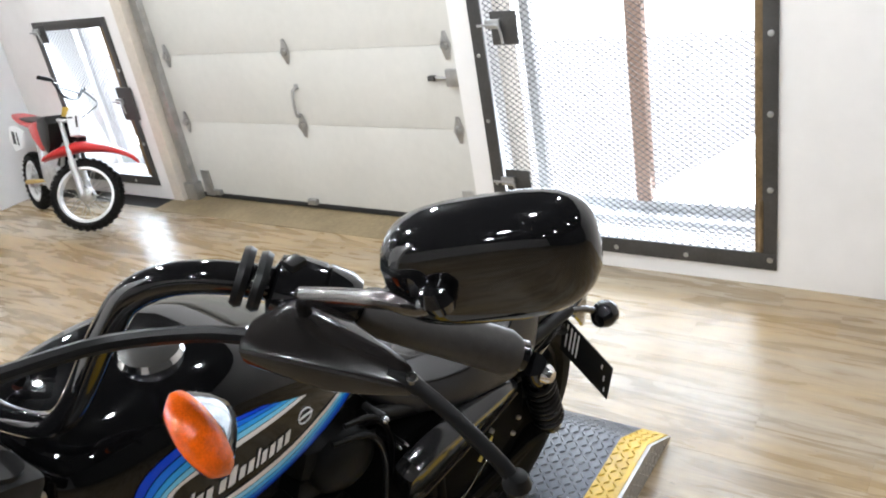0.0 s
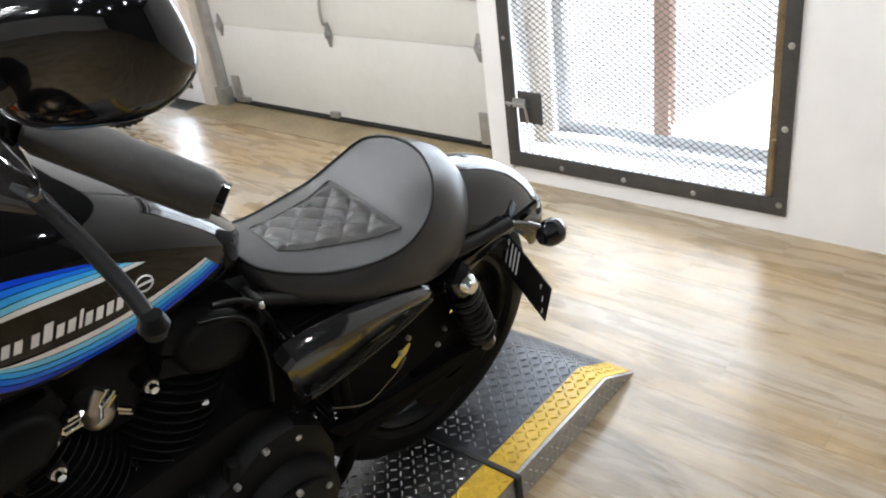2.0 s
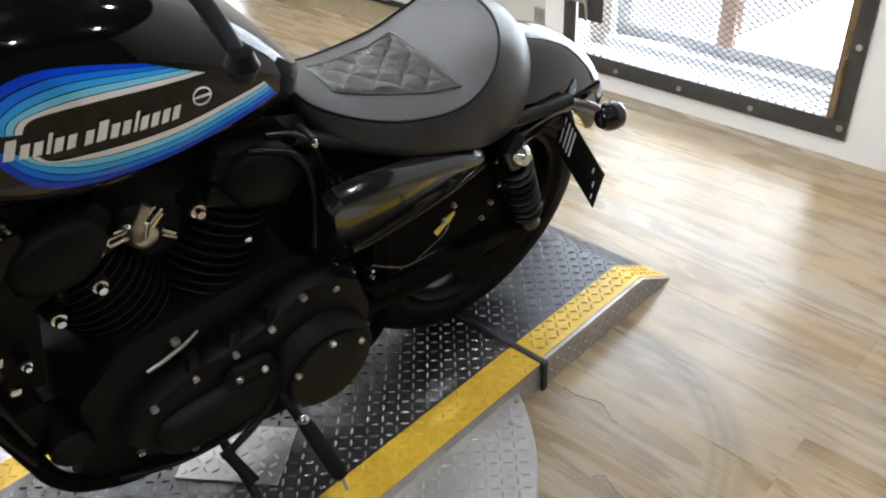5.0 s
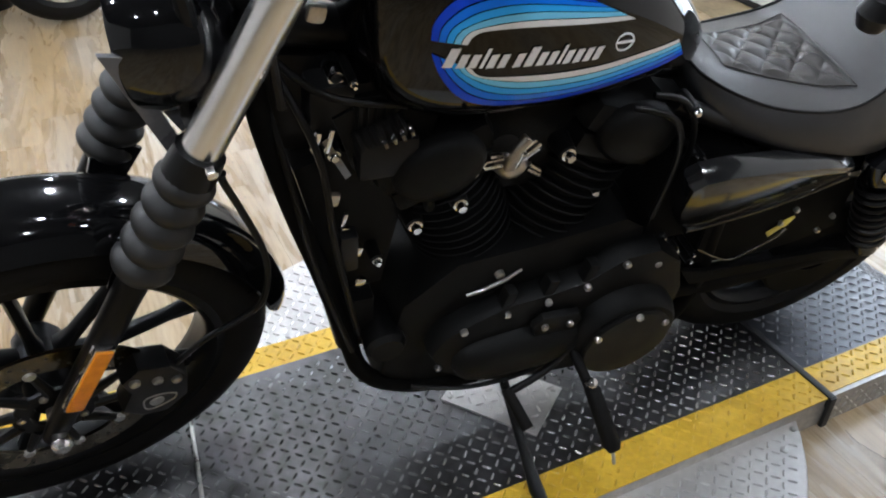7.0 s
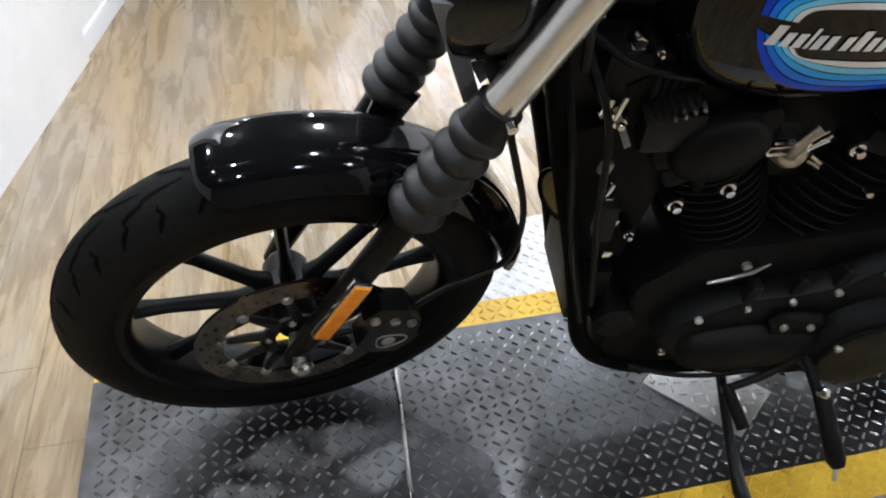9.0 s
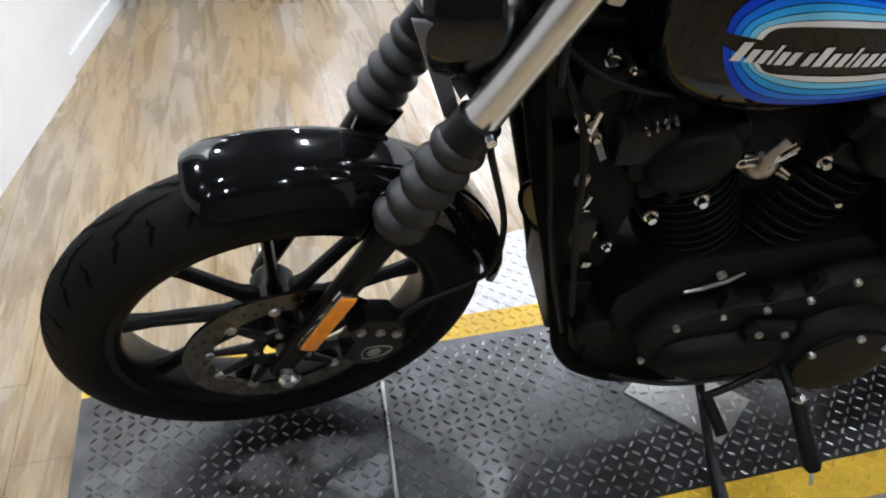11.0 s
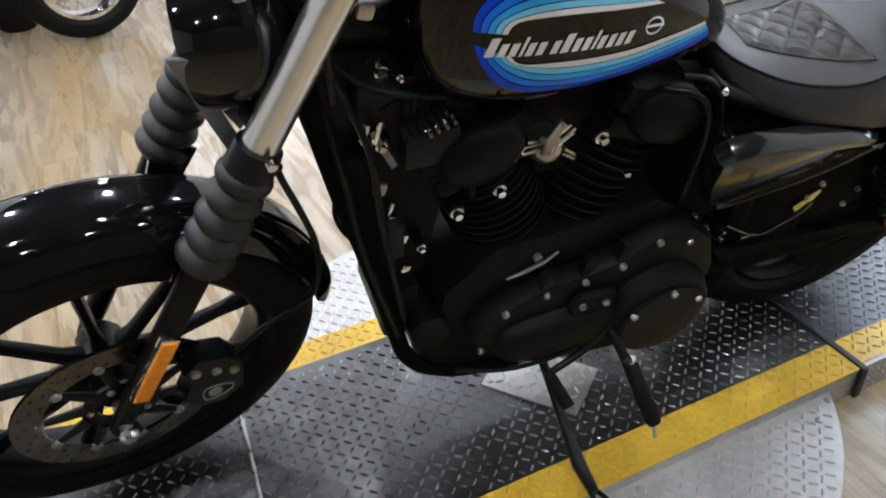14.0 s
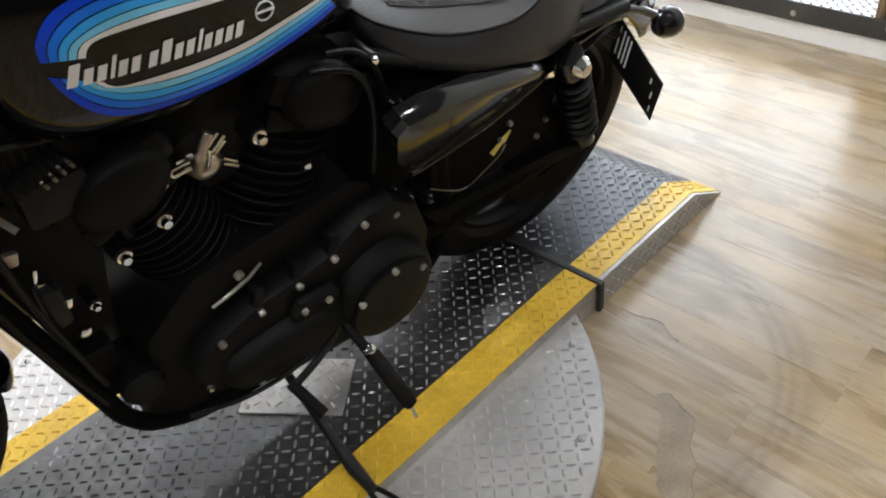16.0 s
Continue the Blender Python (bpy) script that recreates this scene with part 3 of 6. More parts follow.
for bx in (0.159, 0.427, 0.692):
    bolt("rivet", (bx, -0.014, DZ), (0, 0, 1), 0.008, 0.003, STEEL, tt)

pf = thing("motorcycle_platform", "low black tread plate platform with yellow edge stripes", "platform")
part("deck", box((PX0, YN, DZ + 0.001), (PXJ - 0.006, YF, PZ)), PLATE, pf)
part("edge_stripe", box((PX0, 0, PZ - 0.004), (PXJ - 0.006, YN, PZ)), YEL, pf, "scuffed yellow painted edge")
part("edge_stripe", box((PX0, YF, PZ - 0.004), (PXJ - 0.006, PY1, PZ)), YEL, pf)
part("skirt", box((PX0 + 0.01, 0.003, 0.0), (PXJ - 0.007, PY1 - 0.003, PZ - 0.0045)), DULL, pf, "bare tread plate side")
lugs("raised_tread", lambda x, y: PX0 + 0.02 < x < PXJ - 0.02 and YN + 0.012 < y < YF - 0.012, PX0, PXJ, 0, PY1, lambda x: PZ, LUG, pf)
lugs("raised_tread", lambda x, y: PX0 + 0.02 < x < PXJ - 0.02 and (0.012 < y < YN - 0.01 or YF + 0.01 < y < PY1 - 0.012), PX0, PXJ, 0, PY1, lambda x: PZ, YEL, pf)
sqm = pose(0.1265, 0.3255, PZ + 0.001, 0, 0, -52.5)
part("patch_plate", box((-0.116, -0.08, 0), (0.116, 0.08, 0.005), 0.001), ALUP, pf, "bright tread plate patch", sqm)
pl = lugs("raised_tread", lambda x, y: abs(x) < 0.105 and abs(y) < 0.07, -0.116, 0.116, -0.116, 0.116, lambda x: 0.005, ALUL, pf)
pl.matrix_basis = sqm
for sx, sy in ((-1, -1), (-1, 1), (1, -1), (1, 1)):
    bolt("patch_screw", sqm @ Vector((sx * 0.1, sy * 0.064, 0.005)), (0, 0, 1), 0.007, 0.002, STEEL, pf)
part("tie_rod", tube([(-0.532, 0.54, PZ + 0.005), (-0.556, 0.29, PZ + 0.005), (-0.58, 0.03, PZ + 0.005)], 0.0045, 8), STEEL, pf, "thin bright steel rod")


def ramp_z(x):
    return PZ if x <= PXK else PZ - (PZ - 0.004) * (x - PXK) / (PXE - PXK)


def ramp_strip(y0, y1):
    bm = bmesh.new()
    add_slab(bm, [(PXJ + 0.006, 0.0), (PXJ + 0.006, PZ), (PXK, PZ), (PXE, 0.004), (PXE, 0.0)], y1 - y0, Matrix.Translation((0, y0, 0)))
    return bm


rp = thing("entry_ramp", "black tread plate entry ramp with yellow edges", "ramp")
part("ramp_deck", ramp_strip(YN, YF), RAMPM, rp)
part("edge_stripe", ramp_strip(0.012, YN), YEL, rp, "yellow painted edge")
part("edge_stripe", ramp_strip(YF, PY1), YEL, rp)
part("side_skirt", add_slab(bmesh.new(), [(PXJ + 0.006, 0.0), (PXJ + 0.006, PZ - 0.002), (PXK, PZ - 0.002), (PXE - 0.004, 0.003), (PXE - 0.004, 0.0)], 0.011, Matrix.Translation((0, 0.001, 0))), DULL, rp, "bare tread plate side")
sk2 = lugs("raised_tread", lambda x, y: PXJ + 0.02 < x < PXE - 0.03 and 0.012 < y < ramp_z(x) - 0.014, PXJ, PXE, 0, PZ, lambda x: 0, ALUL, rp)
sk2.matrix_basis = Matrix.Translation((0, 0.001, 0)) @ Matrix.Rotation(radians(90), 4, "X")
lugs("raised_tread", lambda x, y: PXJ + 0.03 < x < PXE - 0.02 and YN + 0.012 < y < YF - 0.012, PXJ, PXE, 0, PY1, ramp_z, RLUG, rp)
lugs("raised_tread", lambda x, y: PXJ + 0.03 < x < PXE - 0.02 and (0.025 < y < YN - 0.01 or YF + 0.01 < y < PY1 - 0.012), PXJ, PXE, 0, PY1, ramp_z, YEL, rp)
stp = part("joint_strip", box((PXJ - 0.009, -0.006, PZ - 0.03), (PXJ + 0.009, PY1 + 0.004, PZ + 0.004), 0.003), SEAL, rp, "black rubber strip over the joint")
part("strip_end", box((PXJ - 0.009, -0.01, 0.0), (PXJ + 0.009, 0.0, PZ + 0.002), 0.002), SEAL, stp)


# ---- the motorcycle: x to its tail, y to its right, z up, leaning on its stand ----
BM = pose(0.08, 0.418, 0.09, 0, 0, -5.5) @ pose(0, 0, 0, 13.5)
bike = thing("motorcycle", "black cruiser motorcycle with blue striped tank on its side stand", "motorcycle", BM)
# front wheel and fork, steered a little to the left
FM = BM.inverted() @ (Matrix.Translation((-0.748, 0.4045, 0.455)) @ Matrix(((0.9979, -0.061, 0.0211, 0), (0.0646, 0.9434, -0.3254, 0), (0, 0.3261, 0.9453, 0), (0, 0, 0, 1))))
YAX = Matrix.Rotation(radians(90), 4, "X")      # lathe axis along -y


def P(name, bm, material, label="", parent=None, front=False):
    """A part of the motorcycle, or a piece of one of its parts."""
    if parent is None:
        return part(name, bm, material, bike, label, FM if front else None)
    return part(name, bm, material, parent, label)


def wheel(name, label, R, w, rim, spokes, hub, centre, front):
    m = Matrix.Translation(centre) @ YAX
    prof = []
    for k in range(15):                      # round tyre crown, then the bead
        a = radians(-100 + 200 * k / 14)
        prof.append((R - w * 0.52 + w * 0.52 * math.cos(a), w * 0.5 * math.sin(a)))
    prof += [(rim, w * 0.36), (rim, -w * 0.36)]
    tyre = P("tyre", lathe(prof, m, 72, True), RUBBER, label, front=front)
    for s in (-1, 1):                         # tread grooves, their shade painted as dark strips on crown and shoulders
        for k in range(18):
            a0 = 2 * math.pi * (k + (0.5 if s > 0 else 0)) / 18
            for line in (((0.0, 0.02), (0.1, 0.05), (0.16, 0.08), (0.18, 0.13), (0.235, 0.16), (0.27, 0.2), (0.262, 0.26), (0.3, 0.33), (0.33, 0.4)), ((0.11, 0.2), (0.12, 0.25), (0.105, 0.3), (0.13, 0.36), (0.155, 0.42))):
                bm = bmesh.new()
                pts = []
                for i, (f, lat) in enumerate(line):
                    f1, l1 = line[min(i + 1, len(line) - 1)]
                    f0, l0 = line[max(i - 1, 0)]
                    du, dv = (f1 - f0) * R, (l1 - l0) * w
                    ln = math.hypot(du, dv)
                    half = 0.0033 if 0 < i < len(line) - 1 else 0.0012
                    row = []
                    for e in (-half, half):
                        aa, la = a0 + f - e * dv / ln / R, lat + e * du / ln / w
                        th = math.asin(max(-0.99, min(0.99, la / 0.5)))
                        rr = R - w * 0.52 + w * 0.52 * math.cos(th) + 0.0004
                        row.append(bm.verts.new(m @ Vector((rr * math.cos(aa), rr * math.sin(aa), s * w * la))))
                    pts.append(row)
                for p, q in zip(pts, pts[1:]):
                    bm.faces.new((p[0], p[1], q[1], q[0]))
                P("tread_groove", bm, GROOVE, parent=tyre)
    prof = [(rim + 0.012, w * 0.40), (rim - 0.006, w * 0.42), (rim - 0.016, w * 0.36), (rim - 0.022, w * 0.2), (rim - 0.024, 0), (rim - 0.022, -w * 0.2), (rim - 0.016, -w * 0.36), (rim - 0.006, -w * 0.42), (rim + 0.012, -w * 0.40)]
    rm = P("rim", lathe(prof, m, 72, True), WHEELM, "satin black cast rim", front=front)
    for k in range(spokes):
        a = 2 * math.pi * (k + 0.3) / spokes
        bm = bmesh.new()
        d = Vector((math.cos(a), 0, math.sin(a)))
        q = Vector((-math.sin(a), 0, math.cos(a)))
        c = Vector(centre)
        rows = []
        for r, hw, ht in ((hub * 0.8, 0.015, 0.026), (hub * 1.6, 0.0095, 0.015), (rim * 0.75, 0.0105, 0.012), (rim - 0.012, 0.017, 0.016)):
            rows.append([bm.verts.new(c + d * r + q * u * hw + Vector((0, v * ht, 0))) for u, v in ((-1, -0.5), (-0.5, -1), (0.5, -1), (1, -0.5), (1, 0.5), (0.5, 1), (-0.5, 1), (-1, 0.5))])
        for x, y in zip(rows, rows[1:]):
            for j in range(8):
                bm.faces.new((x[j], x[(j + 1) % 8], y[(j + 1) % 8], y[j]))
        bm.faces.new(rows[0])
        bm.faces.new(rows[-1])
        P("spoke", bm, WHEELM, parent=rm)
    P("hub", lathe([(0, 0.075), (hub * 0.5, 0.075), (hub * 0.7, 0.06), (hub * 0.7, 0.03), (hub, 0.02), (hub, -0.02), (hub * 0.7, -0.03), (hub * 0.7, -0.06), (hub * 0.5, -0.075), (0, -0.075)], m, 32), WHEELM, parent=rm)
    return tyre


FR, FW = 0.388, 0.128
WC = (0.006, 0.0, 0.018)
wheel("front", "black rubber front tyre with zigzag tread", FR, FW, 0.287, 9, 0.058, WC, True)
RC = (0.74, 0.0, 0.365)
wheel("rear", "black rubber rear tyre", 0.365, 0.165, 0.245, 9, 0.07, RC, False)

# brake rotor, the dark of its holes painted as discs, and its carrier
RY, RO, RI = -0.086, 0.176, 0.128
bm = lathe([(RO, 0.003), (RI, 0.003), (RI, -0.003), (RO, -0.003)], Matrix.Translation((WC[0], RY, WC[2])) @ YAX, 64, True)
rotor = P("brake_rotor", bm, ROTORM, "drilled steel brake rotor", front=True)
bm = bmesh.new()
for k in range(60):
    a = 2 * math.pi * k / 60
    r = 0.14 + 0.012 * (k % 3)
    add_lathe(bm, [(0, 0.0002), (0.0032, 0.0002), (0.0032, -0.0007), (0, -0.0007)], Matrix.Translation((WC[0] + r * math.cos(a), RY - 0.0032, WC[2] + r * math.sin(a))) @ YAX, 8)
tagged(P("rotor_holes", bm, SEAL, parent=rotor), "dark discs painted in for the rotor's drilled holes", kind="stuff")
bm = lathe([(0.066, 0.003), (0.04, 0.003), (0.04, -0.003), (0.066, -0.003)], Matrix.Translation((WC[0], RY, WC[2])) @ YAX, 40, True)
P("rotor_carrier", bm, SATIN, "black rotor carrier", rotor)
for k in range(10):
    a = 2 * math.pi * k / 10 + 0.3
    P("rotor_arm", tube([(WC[0] + 0.06 * math.cos(a), RY, WC[2] + 0.06 * math.sin(a)), (WC[0] + 0.131 * math.cos(a + 0.12), RY, WC[2] + 0.131 * math.sin(a + 0.12))], [0.01, 0.006], 8), SATIN, parent=rotor)
    P("rotor_button", lathe([(0, 0.005), (0.008, 0.005), (0.01, 0.002), (0.01, -0.002)], Matrix.Translation((WC[0] + 0.13 * math.cos(a + 0.12), RY - 0.002, WC[2] + 0.13 * math.sin(a + 0.12))) @ YAX, 12), STEEL, parent=rotor)
for k in range(5):
    a = 2 * math.pi * k / 5 + 0.5
    bolt("rotor_bolt", (WC[0] + 0.052 * math.cos(a), RY - 0.003, WC[2] + 0.052 * math.sin(a)), (0, -1, 0), 0.007, 0.006, STEEL, rotor)

# fork: sliders, rubber boots, chrome tubes
UF = Vector((0.485, 0, 1)).normalized()


def fk(s, y, dx=0.0):
    return Vector((dx, y, 0)) + UF * s


for y, lab in ((-0.108, "left"), (0.108, "right")):
    P("fork_slider", tube([fk(-0.03, y), fk(0.02, y), fk(0.06, y), fk(0.44, y)], [0.016, 0.02, 0.021, 0.024], 16), WHEELM, "satin black fork slider", front=True)
    prof = []
    base = 0.4 if y < 0 else 0.425
    for k in range(41):
        s = k / 40
        prof.append((0.034 + 0.0105 * abs(math.sin(s * math.pi * 5.0)) - 0.004 * s, base + (0.595 - base) * s))
    boot = lathe([(0.03, base - 0.005)] + prof + [(0.028, 0.603)], Matrix.Translation((0, y, 0)) @ Matrix.Rotation(math.atan2(UF.x, UF.z), 4, "Y"), 24)
    P("fork_boot", boot, BOOT, "ribbed grey-black rubber fork boot", front=True)
    P("fork_tube", tube([fk(0.60, y), fk(0.95, y)], 0.0265, 24), FORKM, "bright chrome fork tube", front=True)
    P("fork_cover", tube([fk(0.94, y), fk(0.99, y)], 0.029, 20), SATIN, front=True)
    P("fork_collar", tube([fk(0.585, y), fk(0.63, y)], [0.036, 0.033], 20), SATIN, front=True)
P("axle", tube([(0, -0.14, 0), (0, 0.14, 0)], 0.012, 12), STEEL, front=True)
ab = P("axle_nut", lathe([(0, 0.014), (0.012, 0.014), (0.017, 0.008), (0.018, 0), (0, 0)], Matrix.Translation((0, -0.138, 0)) @ YAX, 8), CHROME, "bright axle bolt head", front=True)
# reflector on the left slider
rfm = Matrix.Translation(fk(0.186, -0.146, -0.012)) @ Matrix.Rotation(math.atan2(UF.x, UF.z), 4, "Y")
rf = P("fork_reflector", box((-0.013, 0, -0.076), (0.013, 0.009, 0.076), 0.002, rfm), AMBERR, "long amber reflector in a bright frame", front=True)
P("reflector_frame", box((-0.0155, 0.004, -0.08), (0.0155, 0.016, 0.08), 0.002, rfm), CHROME, parent=rf)
# caliper
cal = P("brake_caliper", slab([(0.10, 0.0), (0.13, -0.035), (0.17, -0.045), (0.21, -0.01), (0.215, 0.05), (0.19, 0.10), (0.14, 0.12), (0.11, 0.09), (0.12, 0.05)], 0.05, -0.125, 0.008), SATIN, "black brake caliper with oval badge", front=True)
P("caliper_badge", lathe([(0, 0.002), (0.012, 0.002), (0.013, 0)], Matrix.Translation((0.157, -0.1255, 0.005)) @ YAX, 16), STEEL, parent=cal)
bm = bmesh.new()
ringpts = [(0.157 + 0.028 * math.cos(a) + 0.006 * math.cos(2 * a), -0.126, 0.005 + 0.021 * math.sin(a)) for a in (2 * math.pi * k / 24 for k in range(25))]
P("badge_rim", add_tube(bm, ringpts, 0.0016, 6), STEEL, parent=cal)
for x, z in ((0.13, 0.09), (0.195, 0.06), (0.165, 0.075)):
    bolt("caliper_bolt", (x, -0.125, z), (0, -1, 0), 0.009, 0.008, STEEL, cal)
P("brake_line", tube(curve([(0.19, -0.11, 0.07), (0.25, -0.105, 0.115), (0.32, -0.105, 0.15), (0.35, -0.11, 0.185), (0.36, -0.11, 0.25), (0.352, -0.11, 0.33), (0.324, -0.11, 0.425), (0.298, -0.112, 0.505), (0.296, -0.12, 0.53)]), 0.0055, 8), CABLE, "black rubber brake hose", front=True)


def fender(name, label, centre, R, a0, a1, halfw, drop, front, n=48, taper=0.05, corner=0.24, tuck=0.0):
    bm = bmesh.new()
    rows = []
    for i in range(n + 1):
        s = 0.5 - 0.5 * math.cos(math.pi * i / n)
        a = radians(a0 + (a1 - a0) * s)
        end = min(1, min(s, 1 - s) / taper)
        wf = 1 - corner * (1 - math.sqrt(1 - (1 - end) ** 2))
        row = []
        for off in (0.0, -0.006):
            for k in range(13):
                u = -1 + 2 * k / 12
                rr = R + off - drop * abs(u * wf) ** 3.2 - tuck * (1 - end) ** 2
                row.append(bm.verts.new((centre[0] + rr * math.cos(a), centre[1] + (halfw + off * 0.8) * wf * u, centre[2] + rr * math.sin(a))))
        rows.append(row)
    for p, q in zip(rows, rows[1:]):
        for k in range(12):
            bm.faces.new((p[k], p[k + 1], q[k + 1], q[k]))
            bm.faces.new((p[13 + k], q[13 + k], q[14 + k], p[14 + k]))
        bm.faces.new((p[0], q[0], q[13], p[13]))
        bm.faces.new((p[12], p[25], q[25], q[12]))
    for p in (rows[0], rows[-1]):
        for k in range(12):
            bm.faces.new((p[k], p[13 + k], p[14 + k], p[k + 1]))
    return P(name, bm, GLOSS, label, front=front)


ff = fender("front_fender", "gloss black front mudguard", (0.004, 0, 0.012), 0.43, 6, 106, 0.078, 0.045, True, taper=0.07, corner=0.62, tuck=0.014)
for y in (-0.078, 0.078):
    P("fender_bracket", slab([(0.13, 0.30), (0.17, 0.29), (0.235, 0.40), (0.21, 0.42), (0.16, 0.40)], 0.008, y - 0.004, 0.002), GLOSS, "gloss black fender bracket", front=True)
    bolt("bracket_bolt", (0.18, y, 0.36), (0, -1 if y < 0 else 1, 0), 0.012, 0.008, SATIN, ff)

# yokes and headlamp
P("lower_yoke", box((-0.045, -0.15, -0.022), (0.045, 0.15, 0.022), 0.012, Matrix.Translation(fk(0.91, 0)) @ Matrix.Rotation(math.atan2(UF.x, UF.z), 4, "Y")), SATIN, "black lower fork yoke", front=True)
P("upper_yoke", box((-0.04, -0.145, -0.02), (0.04, 0.145, 0.02), 0.012, Matrix.Translation(fk(0.965, 0)) @ Matrix.Rotation(math.atan2(UF.x, UF.z), 4, "Y")), SATIN, "black upper fork yoke", front=True)
hm = Matrix.Translation((0.315, 0, 0.672)) @ Matrix.Rotation(radians(-20), 4, "Z") @ Matrix.Rotation(radians(-101), 4, "Y")
hl = P("headlamp", lathe([(0, -0.05), (0.045, -0.047), (0.078, -0.034), (0.097, -0.006), (0.104, 0.03), (0.104, 0.078), (0.101, 0.083), (0.097, 0.078), (0.095, 0.03), (0.02, 0.02), (0, 0.02)], hm, 40), GLOSS, "gloss black headlamp cowl", front=True)
P("headlamp_glass", lathe([(0, 0.06), (0.05, 0.056), (0.095, 0.045), (0.093, 0.04), (0, 0.04)], hm, 40), CHROME, parent=hl)

for y in (-0.1, 0.1):
    P("headlamp_bracket", tube([fk(0.64, y), (0.3, y * 0.75, 0.64), (0.28, y * 0.6, 0.76)], 0.011, 8), SATIN, "grey-black headlamp bracket", front=True)
mp = P("headlamp_mount", slab([(0.183, 0.7), (0.212, 0.693), (0.268, 0.527), (0.243, 0.53)], 0.008, -0.066, 0.002), GREYP, "headlamp mount plate, floor reflection put in as grey", front=True)
P("mount_web", slab([(0.23, 0.66), (0.3, 0.612), (0.3, 0.585), (0.268, 0.545), (0.24, 0.6)], 0.008, -0.052, 0.002), GREYP, parent=mp)
for x, z in ((0.276, 0.583), (0.29, 0.59), (0.303, 0.598), (0.222, 0.655)):
    P("mount_bolt", lathe([(0, 0.006), (0.0045, 0.006), (0.006, 0.003), (0.006, -0.02), (0, -0.02)], Matrix.Translation((x, -0.056, z)) @ YAX, 10), CHROME, parent=mp)
P("fork_brace", box((-0.012, -0.09, -0.012), (0.012, 0.09, 0.012), 0.005, Matrix.Translation(fk(0.645, 0)) @ Matrix.Rotation(math.atan2(UF.x, UF.z), 4, "Y")), SATIN, "black fork brace", front=True)
bolt("brace_bolt", fk(0.63, -0.148), (0, -1, 0), 0.008, 0.008, CHROME, hl)

# ---- frame and engine ----
for s in (-1, 1):
    P("down_tube", tube(curve([(-0.42, 0.03 * s, 1.05), (-0.43, 0.07 * s, 0.96), (-0.40, 0.09 * s, 0.79), (-0.352, 0.10 * s, 0.59), (-0.312, 0.105 * s, 0.40), (-0.29, 0.108 * s, 0.315), (-0.235, 0.112 * s, 0.25), (-0.1, 0.115 * s, 0.205), (0.3, 0.12 * s, 0.2), (0.42, 0.12 * s, 0.3), (0.40, 0.12 * s, 0.55), (0.40, 0.11 * s, 0.74)]), 0.017, 12), MATTE, "black steel frame tube")
    P("seat_rail", tube(curve([(0.22, 0.09 * s, 0.84), (0.4, 0.11 * s, 0.76), (0.55, 0.12 * s, 0.73), (0.72, 0.122 * s, 0.70), (0.9, 0.122 * s, 0.685)]), 0.016, 10), SATIN)
P("backbone", tube([(-0.45, 0, 1.02), (-0.1, 0, 0.95), (0.3, 0, 0.84)], 0.03, 14), SATIN)
P("steering_head", tube([(-0.47, 0, 0.96), (-0.40, 0, 1.12)], 0.034, 16), SATIN)
P("crankcase", slab([(-0.26, 0.26), (-0.2, 0.2), (0.3, 0.19), (0.36, 0.3), (0.34, 0.5), (0.2, 0.6), (0.03, 0.58), (-0.12, 0.57), (-0.22, 0.48)], 0.24, -0.115, 0.025), ENGINE, "wrinkle black engine crankcase")


def lean_axis(base, deg):
    return Matrix.Translation(base) @ Matrix.Rotation(radians(deg), 4, "Y")


for deg, base, lab in ((-22, (-0.055, 0, 0.5), "front"), (22, (0.035, 0, 0.5), "rear")):
    m = lean_axis(base, deg)
    cyl = P("cylinder", lathe([(0.085, 0.02), (0.085, 0.26), (0.0, 0.26)], m, 28), ENGINE, "black finned engine cylinder")
    for k in range(10):
        z = 0.055 + 0.0205 * k
        P("cooling_fin", lathe([(0.08, -0.003), (0.101, -0.002), (0.103, 0.0), (0.101, 0.002), (0.08, 0.003)], m @ Matrix.Translation((0, 0, z)) @ Matrix.Scale(0.95, 4, (1, 0, 0)), 32), ENGINE, parent=cyl)
    P("cylinder_head", box((-0.085, -0.095, 0.255), (0.085, 0.095, 0.30), 0.012, m), ENGINE, "black cylinder head")
    rk = P("rocker_cover", box((-0.098, -0.105, 0.30), (0.098, 0.105, 0.365), 0.028, m), ENGINE, "black rocker cover")
    P("cover_dome", lathe([(0.075, 0.0), (0.073, 0.012), (0.06, 0.024), (0.03, 0.03), (0, 0.031)], m @ Matrix.Translation((0, -0.1, 0.325)) @ YAX @ Matrix.Scale(0.8, 4, (0, 1, 0)), 28), ENGINE, parent=rk)
    for x, y, z in (((-0.199, -0.089, 0.663), (-0.131, -0.101, 0.707), (-0.124, -0.106, 0.786)) if lab == "front" else ((0.034, -0.114, 0.789), (0.123, -0.085, 0.663))):
        P("bolt_boss", tube([(x, y + 0.04, z), (x, y + 0.002, z)], [0.019, 0.015], 12), ENGINE, parent=cyl)
        P("head_bolt", lathe([(0, 0.012), (0.007, 0.012), (0.0085, 0.009), (0.0085, 0.002), (0.0125, 0.001), (0.0125, -0.002), (0, -0.002)], Matrix.Translation((x, y, z)) @ YAX, 10), CHROME, parent=cyl)
P("engine_mount_plate", slab([(-0.30, 0.80), (-0.20, 0.78), (-0.17, 0.9), (-0.26, 0.93), (-0.33, 0.9)], 0.02, -0.08, 0.004), ENGINE, "black top engine mount")
